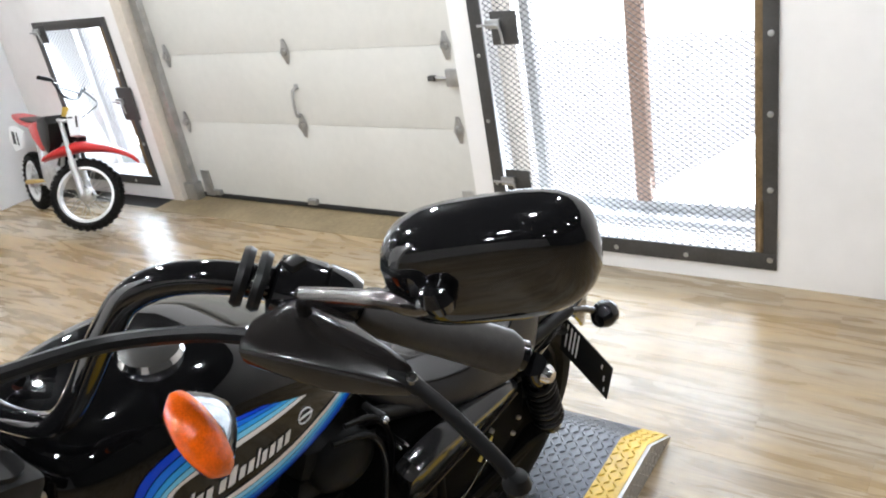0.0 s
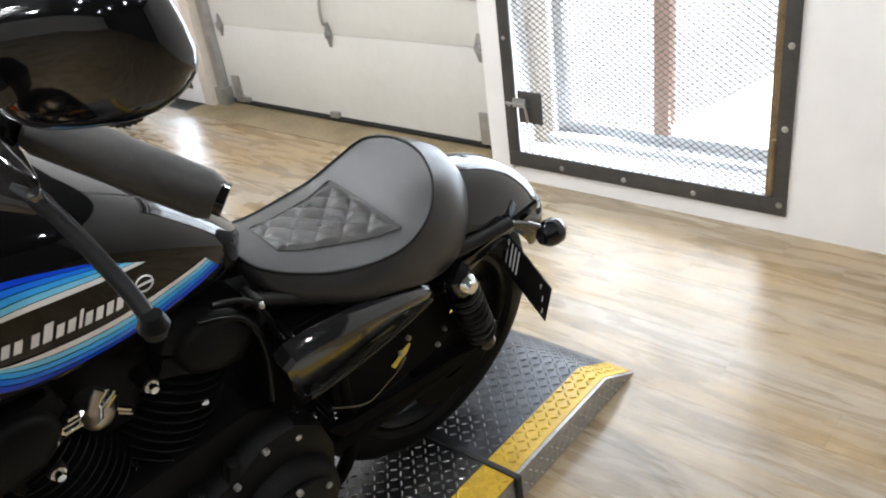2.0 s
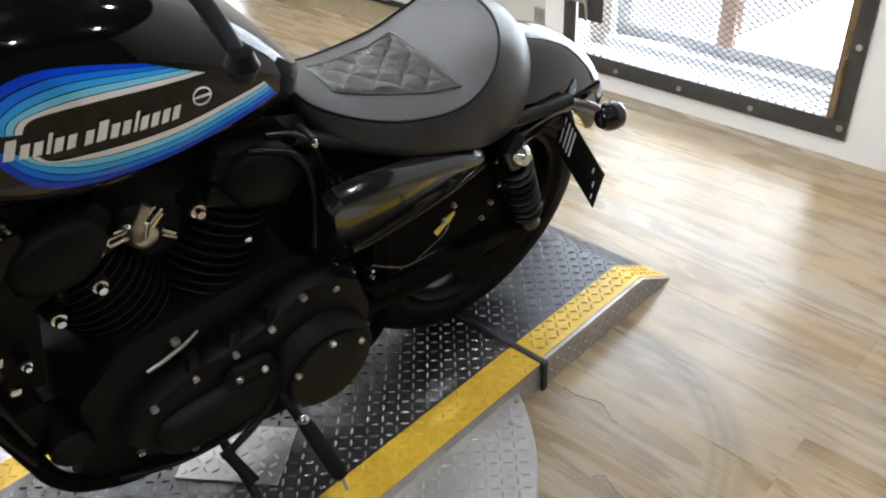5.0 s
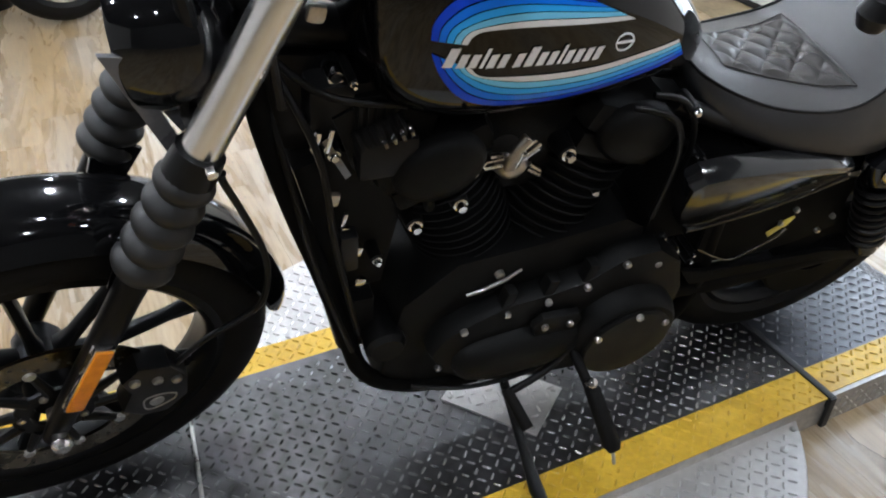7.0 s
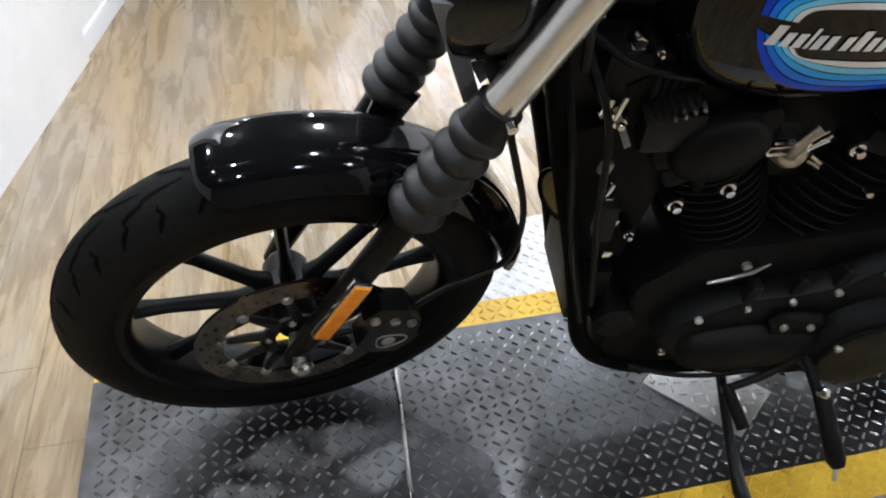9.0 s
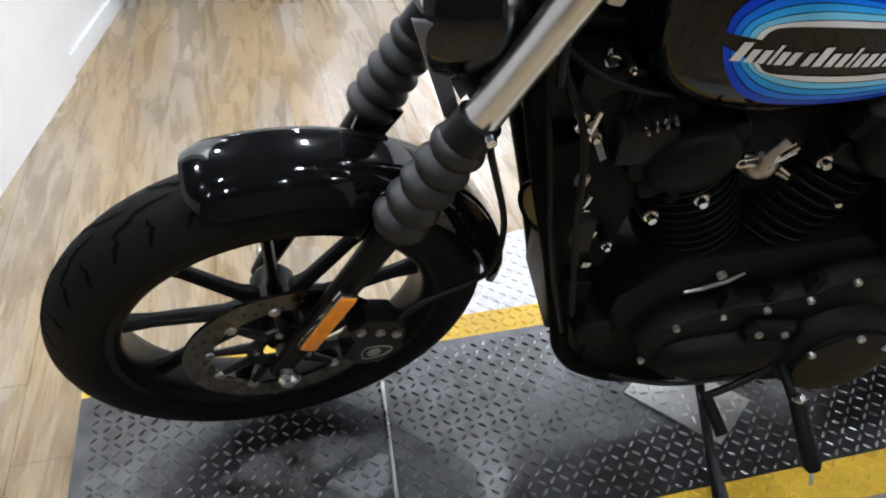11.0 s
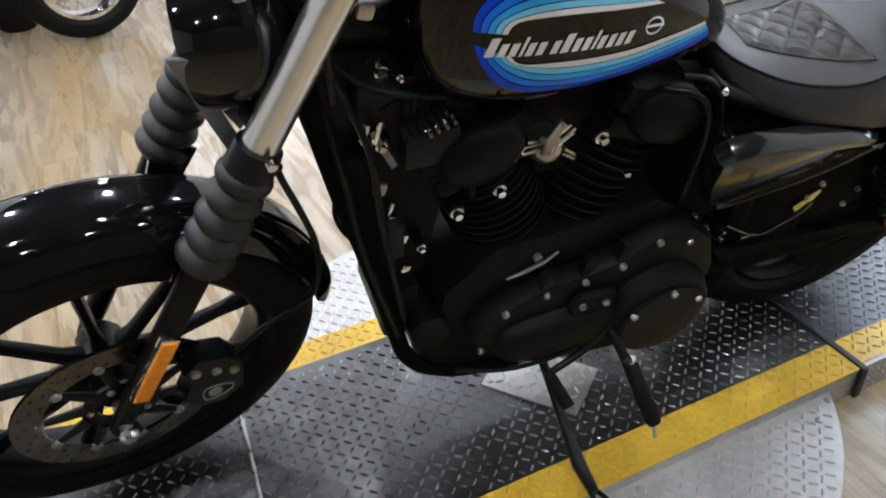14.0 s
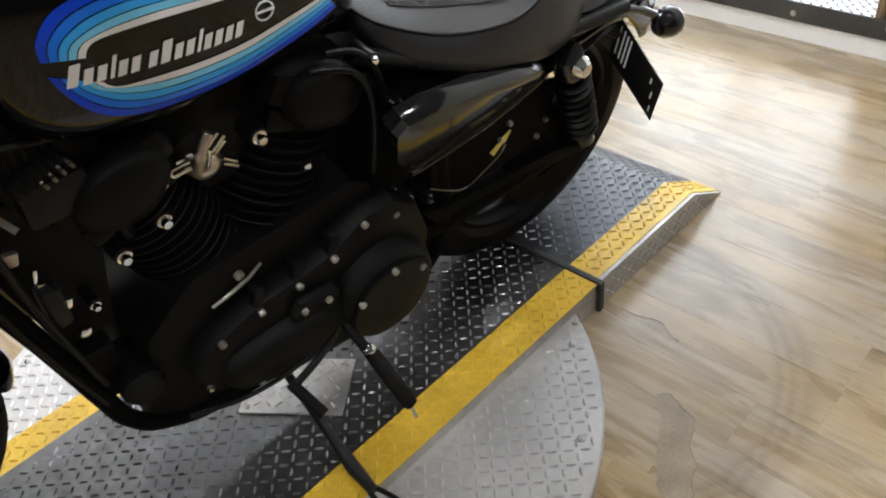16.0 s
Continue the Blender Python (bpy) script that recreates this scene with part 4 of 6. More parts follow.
P("spark_lead", tube(curve([(-0.212, -0.09, 0.84), (-0.205, -0.118, 0.81), (-0.195, -0.118, 0.762), (-0.184, -0.1, 0.715)]), [0.005] * 14 + [0.009] * 11, 8), CABLE, "black ignition lead")

P("neck_gusset", slab([(-0.44, 0.99), (-0.30, 0.96), (-0.2, 0.92), (-0.16, 0.84), (-0.30, 0.80), (-0.41, 0.82)], 0.06, -0.03, 0.006), SATIN, "black steel neck gusset")
P("coil_pack", box((-0.36, -0.075, 0.86), (-0.22, 0.075, 0.95), 0.012), SATIN, "black ignition coil pack")
P("electrics_panel", slab([(-0.385, 0.80), (-0.24, 0.84), (-0.21, 0.7), (-0.24, 0.5), (-0.325, 0.5)], 0.12, -0.06, 0.01), ENGINE, "black electrics panel")
for x, z, w, h in ((-0.352, 1.079, 0.012, 0.012), (-0.304, 1.118, 0.01, 0.02), (-0.328, 1.15, 0.009, 0.005), (-0.35, 1.11, 0.004, 0.014), (-0.292, 0.568, 0.009, 0.009), (-0.336, 0.77, 0.01, 0.012), (-0.358, 0.885, 0.004, 0.017), (-0.34, 0.884, 0.003, 0.02), (-0.32, 0.724, 0.003, 0.014), (-0.318, 0.70, 0.007, 0.008), (-0.296, 0.646, 0.005, 0.01), (-0.184, 0.33, 0.013, 0.008), (-0.162, 0.293, 0.008, 0.005)):
    P("wire_clip", box((-w, -0.006, -h), (w, 0.006, h), min(w, h) * 0.6, Matrix.Translation((x, -0.1, z)) @ Matrix.Rotation(radians(14), 4, "Y")), CHROME if w < 0.01 else TITAN, "small bright wire clip")
for x, z, r in ((-0.29, 0.826, 0.009), (-0.333, 0.853, 0.0095), (-0.264, 0.609, 0.0085), (-0.192, 0.39, 0.009), (-0.202, 0.372, 0.005), (-0.129, 0.251, 0.006), (-0.211, 0.276, 0.006), (-0.306, 0.969, 0.005)):
    P("engine_bolt", lathe([(0, 0.008), (r * 0.55, 0.008), (r * 0.7, 0.005), (r * 0.7, 0.0), (r, 0.0), (r, -0.004), (0, -0.004)], Matrix.Translation((x, -0.1, z)) @ YAX, 12), CHROME, "small bright bolt")
    P("bolt_boss", tube([(x, -0.04, z), (x, -0.0965, z)], r * 1.3, 12), ENGINE)
for x, z, r in ((0.237, 0.847, 0.0075), (0.273, 0.748, 0.003), (0.293, 0.739, 0.003), (0.281, 0.544, 0.004), (0.323, 0.495, 0.006), (0.376, 0.444, 0.007), (0.372, 0.47, 0.005)):
    P("frame_bolt", lathe([(0, 0.006), (r * 0.6, 0.006), (r, 0.002), (r, -0.004), (0, -0.004)], Matrix.Translation((x, -0.13, z)) @ YAX, 12), CHROME, "small bright bolt")
    P("bolt_boss", tube([(x, -0.08, z), (x, -0.1265, z)], r * 1.4, 10), SATIN)
rb = P("rubber_bellows", lathe([(0.016 + 0.004 * (k % 2), 0.075 * k / 14) for k in range(15)], along((-0.3, -0.09, 0.86), (0.93, 0, 0.37)), 16), RUBBER, "ribbed rubber boot")
for k in range(4):
    P("boot_ring", lathe([(0.0105, -0.0025), (0.0135, -0.0025), (0.0135, 0.0025), (0.0105, 0.0025)], along((-0.262 + 0.0125 * k, -0.1, 0.866 + 0.005 * k), (0.93, 0, 0.37)), 14, True), DARKCH, parent=rb)
P("coil_bracket", slab([(-0.352, 0.885), (-0.343, 0.89), (-0.309, 0.815), (-0.318, 0.808)], 0.004, -0.104, 0.001), DARKCH, "thin grey steel bracket")
P("ribbed_module", box((-0.3, -0.085, 0.875), (-0.225, -0.02, 0.935), 0.008, Matrix.Identity(4)), ENGINE, "black ribbed electronics module")
for k in range(6):
    P("module_rib", box((-0.296 + 0.0125 * k, -0.089, 0.878), (-0.29 + 0.0125 * k, -0.084, 0.93), 0.001), ENGINE)
P("intake_block", box((-0.13, -0.05, 0.66), (0.11, 0.08, 0.92), 0.03), ENGINE, "black intake manifold and air box")

# primary case
PR = [(-0.175, 0.375), (-0.15, 0.425), (-0.1, 0.452), (-0.03, 0.483), (0.05, 0.488), (0.12, 0.503), (0.19, 0.548), (0.26, 0.55), (0.32, 0.50), (0.352, 0.41), (0.35, 0.31), (0.32, 0.235), (0.26, 0.20), (0.15, 0.2), (0.0, 0.22), (-0.09, 0.255), (-0.15, 0.315)]
prim = P("primary_cover", slab(PR, 0.062, -0.162, 0.02), ENGINE, "wrinkle black primary drive cover")
P("clutch_bulge", lathe([(0.118, -0.02), (0.116, 0.012), (0.108, 0.032), (0.1, 0.04), (0, 0.041)], Matrix.Translation((0.22, -0.165, 0.345)) @ YAX, 48), ENGINE, parent=prim)
P("derby_cover", lathe([(0.095, 0), (0.095, 0.005), (0.091, 0.009), (0.05, 0.012), (0, 0.012)], Matrix.Translation((0.216, -0.2055, 0.343)) @ YAX, 48), ENGINE, "round black derby cover", prim)
P("front_bulge", loft(smooth_rows([(-0.13, 0.345, 0.02, 0.02, 0.02), (-0.1, 0.345, 0.045, 0.05, 0.05), (-0.02, 0.35, 0.052, 0.058, 0.06), (0.08, 0.352, 0.05, 0.055, 0.06), (0.16, 0.35, 0.03, 0.04, 0.05)], 4), 24, 2.6), ENGINE, parent=prim).matrix_basis = Matrix.Translation((0, -0.15, 0))
P("inspection_cover", slab([(0.02, 0.4), (0.1, 0.392), (0.115, 0.42), (0.105, 0.445), (0.03, 0.452), (0.012, 0.43)], 0.018, -0.184, 0.006), ENGINE, parent=prim)
for x, y, z in ((-0.116, -0.163, 0.439), (-0.036, -0.163, 0.462), (0.044, -0.163, 0.471), (0.12, -0.163, 0.49), (0.187, -0.165, 0.536), (0.262, -0.16, 0.51), (0.035, -0.186, 0.429), (0.087, -0.186, 0.422), (0.141, -0.215, 0.389), (0.217, -0.217, 0.432), (0.286, -0.215, 0.391), (-0.155, -0.16, 0.335), (-0.06, -0.162, 0.262)):
    bolt("cover_bolt", (x, y, z), (0, -1, 0), 0.0072, 0.006, STEEL, prim)
for x, z in ((-0.036, 0.462), (0.044, 0.471), (0.12, 0.49)):      # cast ribs that run up from the bolts
    P("cast_rib", box((-0.011, -0.006, -0.02), (0.011, 0.02, 0.05), 0.005, Matrix.Translation((x, -0.15, z)) @ Matrix.Rotation(radians(10), 4, "Y")), ENGINE, parent=prim)
P("case_bar", tube([(-0.1, -0.118, 0.485), (-0.075, -0.123, 0.497), (-0.03, -0.123, 0.514), (0.0, -0.118, 0.527)], [0.003, 0.004, 0.004, 0.0025], 8), GALV, "thin bright bar on the case")
bolt("case_bolt", (-0.043, -0.116, 0.527), (0, -1, 0), 0.009, 0.01, STEEL, bike)
bolt("case_bolt", (-0.15, -0.09, 0.457), (0, -1, 0), 0.012, 0.01, STEEL, bike)
P("regulator", box((-0.33, -0.09, 0.36), (-0.26, 0.09, 0.5), 0.012), ENGINE, "finned black regulator")
P("oil_filter", lathe([(0, 0.1), (0.03, 0.1), (0.038, 0.09), (0.038, 0)], Matrix.Translation((-0.25, -0.04, 0.4)) @ YAX, 24), ENGINE, "black oil filter can")
# horn, switch and small bright fittings
ig = P("ignition_switch", lathe([(0.006, 0.008), (0.0075, 0.013), (0.011, 0.013), (0.0125, 0.01), (0.0125, -0.01), (0, -0.01)], Matrix.Translation((-0.321, -0.055, 0.957)) @ YAX, 20), CHROME, "bright round ignition lock")
P("key_slot", lathe([(0, 0.0085), (0.0062, 0.0085), (0.0062, 0.005)], Matrix.Translation((-0.321, -0.055, 0.957)) @ YAX, 16), SEAL, parent=ig)
P("lock_body", tube([(-0.321, -0.045, 0.957), (-0.313, 0.0, 0.945)], 0.014, 14), SATIN, parent=ig)
hn_m = along((-0.35, 0.0, 0.605), (-0.82, -0.55, 0.1))
hn = P("horn", lathe([(0, -0.03), (0.035, -0.028), (0.05, -0.012), (0.052, 0.0), (0.05, 0.006), (0.044, 0.004), (0.043, -0.002), (0, -0.002)], hn_m, 32), GLOSS, "round black horn with brass face")
P("horn_face", lathe([(0, 0.004), (0.012, 0.004), (0.014, 0.001), (0.03, 0.0), (0.036, 0.002), (0.0425, 0.001)], hn_m, 32), MATS["horn_brass"], parent=hn)
cb = P("intake_body", lathe([(0, 0.03), (0.014, 0.028), (0.025, 0.018), (0.03, 0.0), (0.029, -0.03), (0.024, -0.06)], Matrix.Translation((-0.046, -0.075, 0.762)) @ YAX, 24), TITAN, "cast beige throttle body")
for p, q in (((-0.06, -0.1, 0.79), (-0.075, -0.112, 0.812)), ((-0.035, -0.1, 0.785), (-0.02, -0.112, 0.815)), ((-0.02, -0.095, 0.765), (-0.002, -0.1, 0.752)), ((-0.072, -0.095, 0.795), (-0.095, -0.1, 0.8)), ((-0.05, -0.105, 0.775), (-0.045, -0.11, 0.805)), ((-0.018, -0.09, 0.75), (0.0, -0.1, 0.742))):
    P("hose_clamp", tube([p, q], 0.0048, 8), CHROME, parent=cb)
P("intake_neck", tube(curve([(-0.06, -0.1, 0.775), (-0.059, -0.108, 0.8), (-0.052, -0.11, 0.82), (-0.04, -0.108, 0.834)]), [0.012] * 8 + [0.009] * 16 + [0.011], 12), TITAN, parent=cb)
for cx, cz, ang in ((-0.092, 0.798, 0.05), (-0.035, 0.818, 0.75)):
    ux, uz = math.cos(ang) * 0.014, math.sin(ang) * 0.014
    P("spring_clip", tube([(cx + ux - uz * 0.5, -0.114, cz + uz + ux * 0.5), (cx - ux - uz * 0.5, -0.114, cz - uz + ux * 0.5), (cx - ux * 1.2, -0.114, cz - uz * 1.2), (cx - ux + uz * 0.5, -0.114, cz - uz - ux * 0.5), (cx + ux + uz * 0.5, -0.114, cz + uz - ux * 0.5)], 0.003, 8), CHROME, parent=cb)
P("coil_cover", box((-0.30, -0.11, 0.80), (-0.21, -0.03, 0.87), 0.012), SATIN, "black coil cover")
P("connector", box((-0.33, -0.12, 0.62), (-0.30, -0.09, 0.70), 0.008), SATIN)
for pts in ([(-0.43, -0.03, 1.02), (-0.40, -0.11, 0.85), (-0.37, -0.12, 0.65), (-0.31, -0.12, 0.4)], [(-0.41, -0.05, 1.0), (-0.36, -0.12, 0.88), (-0.34, -0.13, 0.7), (-0.30, -0.12, 0.45)], [(-0.42, -0.02, 1.0), (-0.34, -0.09, 0.95), (-0.2, -0.09, 0.91), (-0.1, -0.09, 0.9)], [(0.13, -0.11, 0.86), (0.2, -0.13, 0.84), (0.235, -0.13, 0.75), (0.24, -0.12, 0.6)], [(0.16, -0.11, 0.88), (0.22, -0.12, 0.86), (0.262, -0.12, 0.77), (0.265, -0.11, 0.6)]):
    P("cable", tube(curve(pts), 0.0055, 8), CABLE, "black cable")

# ---- tank ----
TK = [(-0.305, 1.075, 0.03, 0.03, 0.03), (-0.297, 1.07, 0.08, 0.075, 0.085), (-0.265, 1.05, 0.122, 0.115, 0.13), (-0.20, 1.03, 0.146, 0.15, 0.145), (-0.10, 1.015, 0.154, 0.165, 0.14), (0.0, 1.0, 0.151, 0.157, 0.118), (0.10, 0.975, 0.135, 0.13, 0.085), (0.18, 0.95, 0.11, 0.09, 0.058), (0.235, 0.93, 0.08, 0.05, 0.036), (0.27, 0.92, 0.035, 0.02, 0.016)]
TS = smooth_rows(TK, 5)
TPOW = 3.0
tank = P("fuel_tank", loft(TS, 64, TPOW), TANKM, "gloss black peanut fuel tank")


def tank_at(x):
    for a, b in zip(TS, TS[1:]):
        if a[0] <= x <= b[0]:
            s = (x - a[0]) / (b[0] - a[0])
            return [p + (q - p) * s for p, q in zip(a, b)]
    return list(TS[-1])


def tank_y(x, z):
    _, zc, w, hu, hd = tank_at(x)
    h = hu if z > zc else hd
    return w * max(0.0, 1 - min(1, abs((z - zc) / h)) ** TPOW) ** (1 / TPOW)


def resample(pts, n):
    P2 = [Vector((x, 0, z)) for x, z in pts]
    c = curve(P2, 8)
    ln = [0]
    for a, b in zip(c, c[1:]):
        ln.append(ln[-1] + (b - a).length)
    out = []
    for i in range(n):
        t = ln[-1] * i / (n - 1)
        j = max(k for k in range(len(ln)) if ln[k] <= t + 1e-9)
        j = min(j, len(c) - 2)
        s = (t - ln[j]) / max(1e-9, ln[j + 1] - ln[j])
        q = c[j].lerp(c[j + 1], s)
        out.append((q.x, q.z))
    return out


def stripe(outer, inner, k0, k1, side, lift=0.0014):
    n = 48
    A, B = resample(outer, n), resample(inner, n)
    bm = bmesh.new()
    rows = []
    for (ax, az), (bx, bz) in zip(A, B):
        row = []
        for j in range(4):
            s = k0 + (k1 - k0) * j / 3
            x, z = ax + (bx - ax) * s, az + (bz - az) * s
            row.append(bm.verts.new((x, side * (tank_y(x, z) + lift), z)))
        rows.append(row)
    for p, q in zip(rows, rows[1:]):
        for j in range(3):
            bm.faces.new((p[j], p[j + 1], q[j + 1], q[j]))
    return bm


UP_O = [(-0.224, 1.052), (-0.221, 1.078), (-0.197, 1.104), (-0.15, 1.115), (-0.09, 1.107), (-0.02, 1.088)]
UP_I = [(-0.178, 1.045), (-0.172, 1.056), (-0.155, 1.062), (-0.1, 1.061), (-0.03, 1.055), (0.062, 1.044)]
LO_O = [(-0.222, 1.034), (-0.211, 1.004), (-0.185, 0.967), (-0.147, 0.944), (-0.09, 0.934), (0.0, 0.933), (0.09, 0.944), (0.185, 0.95)]
LO_I = [(-0.168, 1.008), (-0.16, 0.999), (-0.145, 0.994), (-0.11, 0.991), (-0.05, 0.987), (0.02, 0.985), (0.09, 0.987), (0.16, 0.985)]
for side in (-1, 1):
    for k in range(5):
        for o, i in ((UP_O, UP_I), (LO_O, LO_I)):
            P("tank_stripe", stripe(o, i, k / 5 + 0.01, (k + 1) / 5 - 0.015, side), DEC[k], parent=tank)
    xb, zb = -0.208, 1.022
    for k in range(15):                       # the maker's lettering as plain slanted bars
        w, h = (0.0145, 0.028) if k in (0, 7) else (0.006, 0.028) if k in (3, 10) else (0.0125, 0.0195)
        if k == 6:
            xb += 0.006
            zb -= 0.0005
        poly = [(xb, zb - 0.009), (xb + w * 0.84, zb - 0.009), (xb + w * 0.84 + h * 0.35, zb - 0.009 + h), (xb + h * 0.35, zb - 0.009 + h)]
        bm = bmesh.new()
        rows = []
        for j in range(5):
            u = j / 4
            row = []
            for i in range(3):
                x = poly[0][0] + (poly[1][0] - poly[0][0]) * i / 2 + (poly[3][0] - poly[0][0]) * u
                z = poly[0][1] + (poly[3][1] - poly[0][1]) * u
                row.append(bm.verts.new((x, side * (tank_y(x, z) + 0.0018), z)))
            rows.append(row)
        for p, q in zip(rows, rows[1:]):
            for i in range(2):
                bm.faces.new((p[i], p[i + 1], q[i + 1], q[i]))
        P("tank_badge_bar", bm, SIGN_W, parent=tank)
        xb += w + 0.0026
        zb -= 0.0011
    bm = bmesh.new()
    for rr in (0.013,):
        add_tube(bm, [(0.05 + rr * math.cos(a), side * (tank_y(0.05, 1.014) + 0.0012), 1.014 + rr * math.sin(a)) for a in (2 * math.pi * q / 20 for q in range(21))], 0.0014, 6, False)
    add_tube(bm, [(0.036, side * (tank_y(0.05, 1.014) + 0.0012), 1.014), (0.064, side * (tank_y(0.05, 1.014) + 0.0012), 1.014)], 0.002, 6)
    P("tank_emblem", bm, SIGN_W, parent=tank)
cap = P("fuel_cap", lathe([(0.038, -0.02), (0.04, 0.0), (0.042, 0.008), (0.038, 0.016), (0.02, 0.02), (0, 0.021)], Matrix.Translation((-0.105, -0.045, 1.175)), 32), CHROME, "chrome fuel cap")

# ---- seat ----
RIM = [(0.256, 0.0, 0.889), (0.28, 0.072, 0.866), (0.38, 0.117, 0.826), (0.48, 0.143, 0.812), (0.56, 0.149, 0.818), (0.625, 0.137, 0.852), (0.664, 0.104, 0.895), (0.687, 0.052, 0.916), (0.694, 0.0, 0.922)]
HEM = [(0.262, 0.0, 0.855), (0.29, 0.088, 0.8), (0.41, 0.146, 0.758), (0.52, 0.166, 0.734), (0.615, 0.166, 0.71), (0.70, 0.15, 0.71), (0.77, 0.112, 0.742), (0.818, 0.058, 0.785), (0.832, 0.0, 0.805)]
RIMC, HEMC = curve(RIM, 8), curve(HEM, 8)
SPINE = curve([(0.256, 0, 0.889), (0.3, 0, 0.874), (0.38, 0, 0.852), (0.48, 0, 0.836), (0.545, 0, 0.829), (0.572, 0, 0.831), (0.59, 0, 0.84), (0.64, 0, 0.878), (0.694, 0, 0.922)], 8)


def on_line(line, x):
    """y and z of a line at x."""
    for a, b in zip(line, line[1:]):
        if a.x <= x <= b.x:
            q = a.lerp(b, (x - a.x) / max(1e-9, b.x - a.x))
            return q.y, q.z
    return line[-1].y, line[-1].z


def seat_z(x, y):
    w, ze = on_line(RIMC, x)
    zc = on_line(SPINE, x)[1]
    return zc + (ze - zc) * min(1, abs(y) / max(1e-4, w)) ** 2.4


def seat_body(skirt):
    """The dished top inside the welt, or the padded skirt and bolster from the welt down to the hem."""
    bm = bmesh.new()
    loop = [(p, q) for p, q in zip(RIMC, HEMC)]
    full = [(Vector((p.x, -p.y, p.z)), Vector((q.x, -q.y, q.z))) for p, q in loop] + [(p, q) for p, q in loop[-2:0:-1]]
    mid = Vector((0.52, 0, 0.76))
    rows = []
    for p, q in full:
        row = []
        for k in range(9):
            u = k / 8
            c = p.lerp(q, u)
            d = Vector((c.x - mid.x, c.y * 1.6, 0.05)).normalized()
            lift = max(0.0, min(1.0, (c.x - 0.6) / 0.12))
            c = c + d * (0.008 + 0.008 * lift) * math.sin(math.pi * u) ** 0.8 + Vector((0, 0, 0.012 * lift * math.sin(math.pi * u) ** 0.9))
            row.append(bm.verts.new(c))
        rows.append(row)
    n = len(rows)
    if skirt:
        for i in range(n):
            a, b = rows[i], rows[(i + 1) % n]
            for k in range(8):
                bm.faces.new((a[k], a[k + 1], b[k + 1], b[k]))
        bm.faces.new([r[-1] for r in rows])
        return bm
    for r in rows:
        for v in r[1:]:
            bm.verts.remove(v)
    half = len(loop)
    grid = []                                   # top, across from welt to welt
    for i in range(half):
        p = loop[i][0]
        if p.y < 1e-5:
            grid.append([rows[i][0]])
            continue
        line = []
        for j in range(25):
            v = -1 + j / 12
            line.append(rows[i][0] if j == 0 else rows[n - i][0] if j == 24 else bm.verts.new((p.x, v * p.y, seat_z(p.x, v * p.y))))
        grid.append(line)
    for a, b in zip(grid, grid[1:]):
        for j in range(24):
            f = [a[min(j, len(a) - 1)], b[min(j, len(b) - 1)], b[min(j + 1, len(b) - 1)], a[min(j + 1, len(a) - 1)]]
            f = list(dict.fromkeys(f))
            if len(f) > 2:
                bm.faces.new(f)
    return bm


seat = P("solo_seat", seat_body(False), SEATM, "black vinyl solo seat with quilted panel")
# same vinyl as the seat, its shaded side painted darker
P("seat_skirt", seat_body(True), SHADESEATM, "smooth vinyl skirt and bolster, shade put into its colour", seat)
HX, HY = 0.0335, 0.0305
QX0, QX1 = 0.335, 0.573


def quilt_half(x):
    return 0.042 + 0.066 * (x - QX0) / (QX1 - QX0)


def quilt_panel():
    """The quilted sitting panel: soft diamonds between stitched valleys."""
    bm = bmesh.new()
    nx, ny = 100, 84
    g = {}
    for i in range(nx + 1):
        for j in range(ny + 1):
            x = QX0 + (QX1 - QX0) * i / nx
            y = quilt_half(x) * (-1 + 2 * j / ny)
            u, v = (x / HX + y / HY) / 2, (x / HX - y / HY) / 2
            edge = min(1, 14 * min(i / nx, 1 - i / nx, j / ny, 1 - j / ny))
            puff = 0.0085 * (abs(math.sin(math.pi * u)) * abs(math.sin(math.pi * v))) ** 0.45 * edge
            g[i, j] = bm.verts.new((x, y, seat_z(x, y) + 0.0014 * edge - 0.001 + puff))
    for i in range(nx):
        for j in range(ny):
            bm.faces.new((g[i, j], g[i + 1, j], g[i + 1, j + 1], g[i, j + 1]))
    return bm


qp = P("quilted_panel", quilt_panel(), QUILTM, "diamond quilted vinyl panel", seat)
edge = [(QX0, 0.0)] + [(x, quilt_half(x) + 0.002) for x in (QX0, 0.39, 0.45, 0.51, QX1 + 0.002)]
for s in (-1, 1):
    P("quilt_seam", tube([(x, s * y, seat_z(x, y) + 0.0008) for x, y in edge], 0.0018, 6), QUILTM, parent=seat)
    P("seat_welt", tube([Vector((p.x, s * p.y, p.z + 0.001)) for p in RIMC], 0.0032, 8), SATIN, parent=seat)
P("quilt_seam", tube([(QX1 + 0.003, y, seat_z(QX1, y) + 0.0015) for y in (0.11 * k / 12 for k in range(-12, 13))], 0.0022, 6), QUILTM, parent=seat)
P("seat_pan", loft(smooth_rows([(0.28, 0.835, 0.085, 0.012, 0.02), (0.4, 0.762, 0.143, 0.012, 0.025), (0.52, 0.735, 0.16, 0.012, 0.025), (0.62, 0.715, 0.155, 0.01, 0.02), (0.72, 0.72, 0.11, 0.01, 0.016)], 4), 24, 3), SATIN, "black seat base")

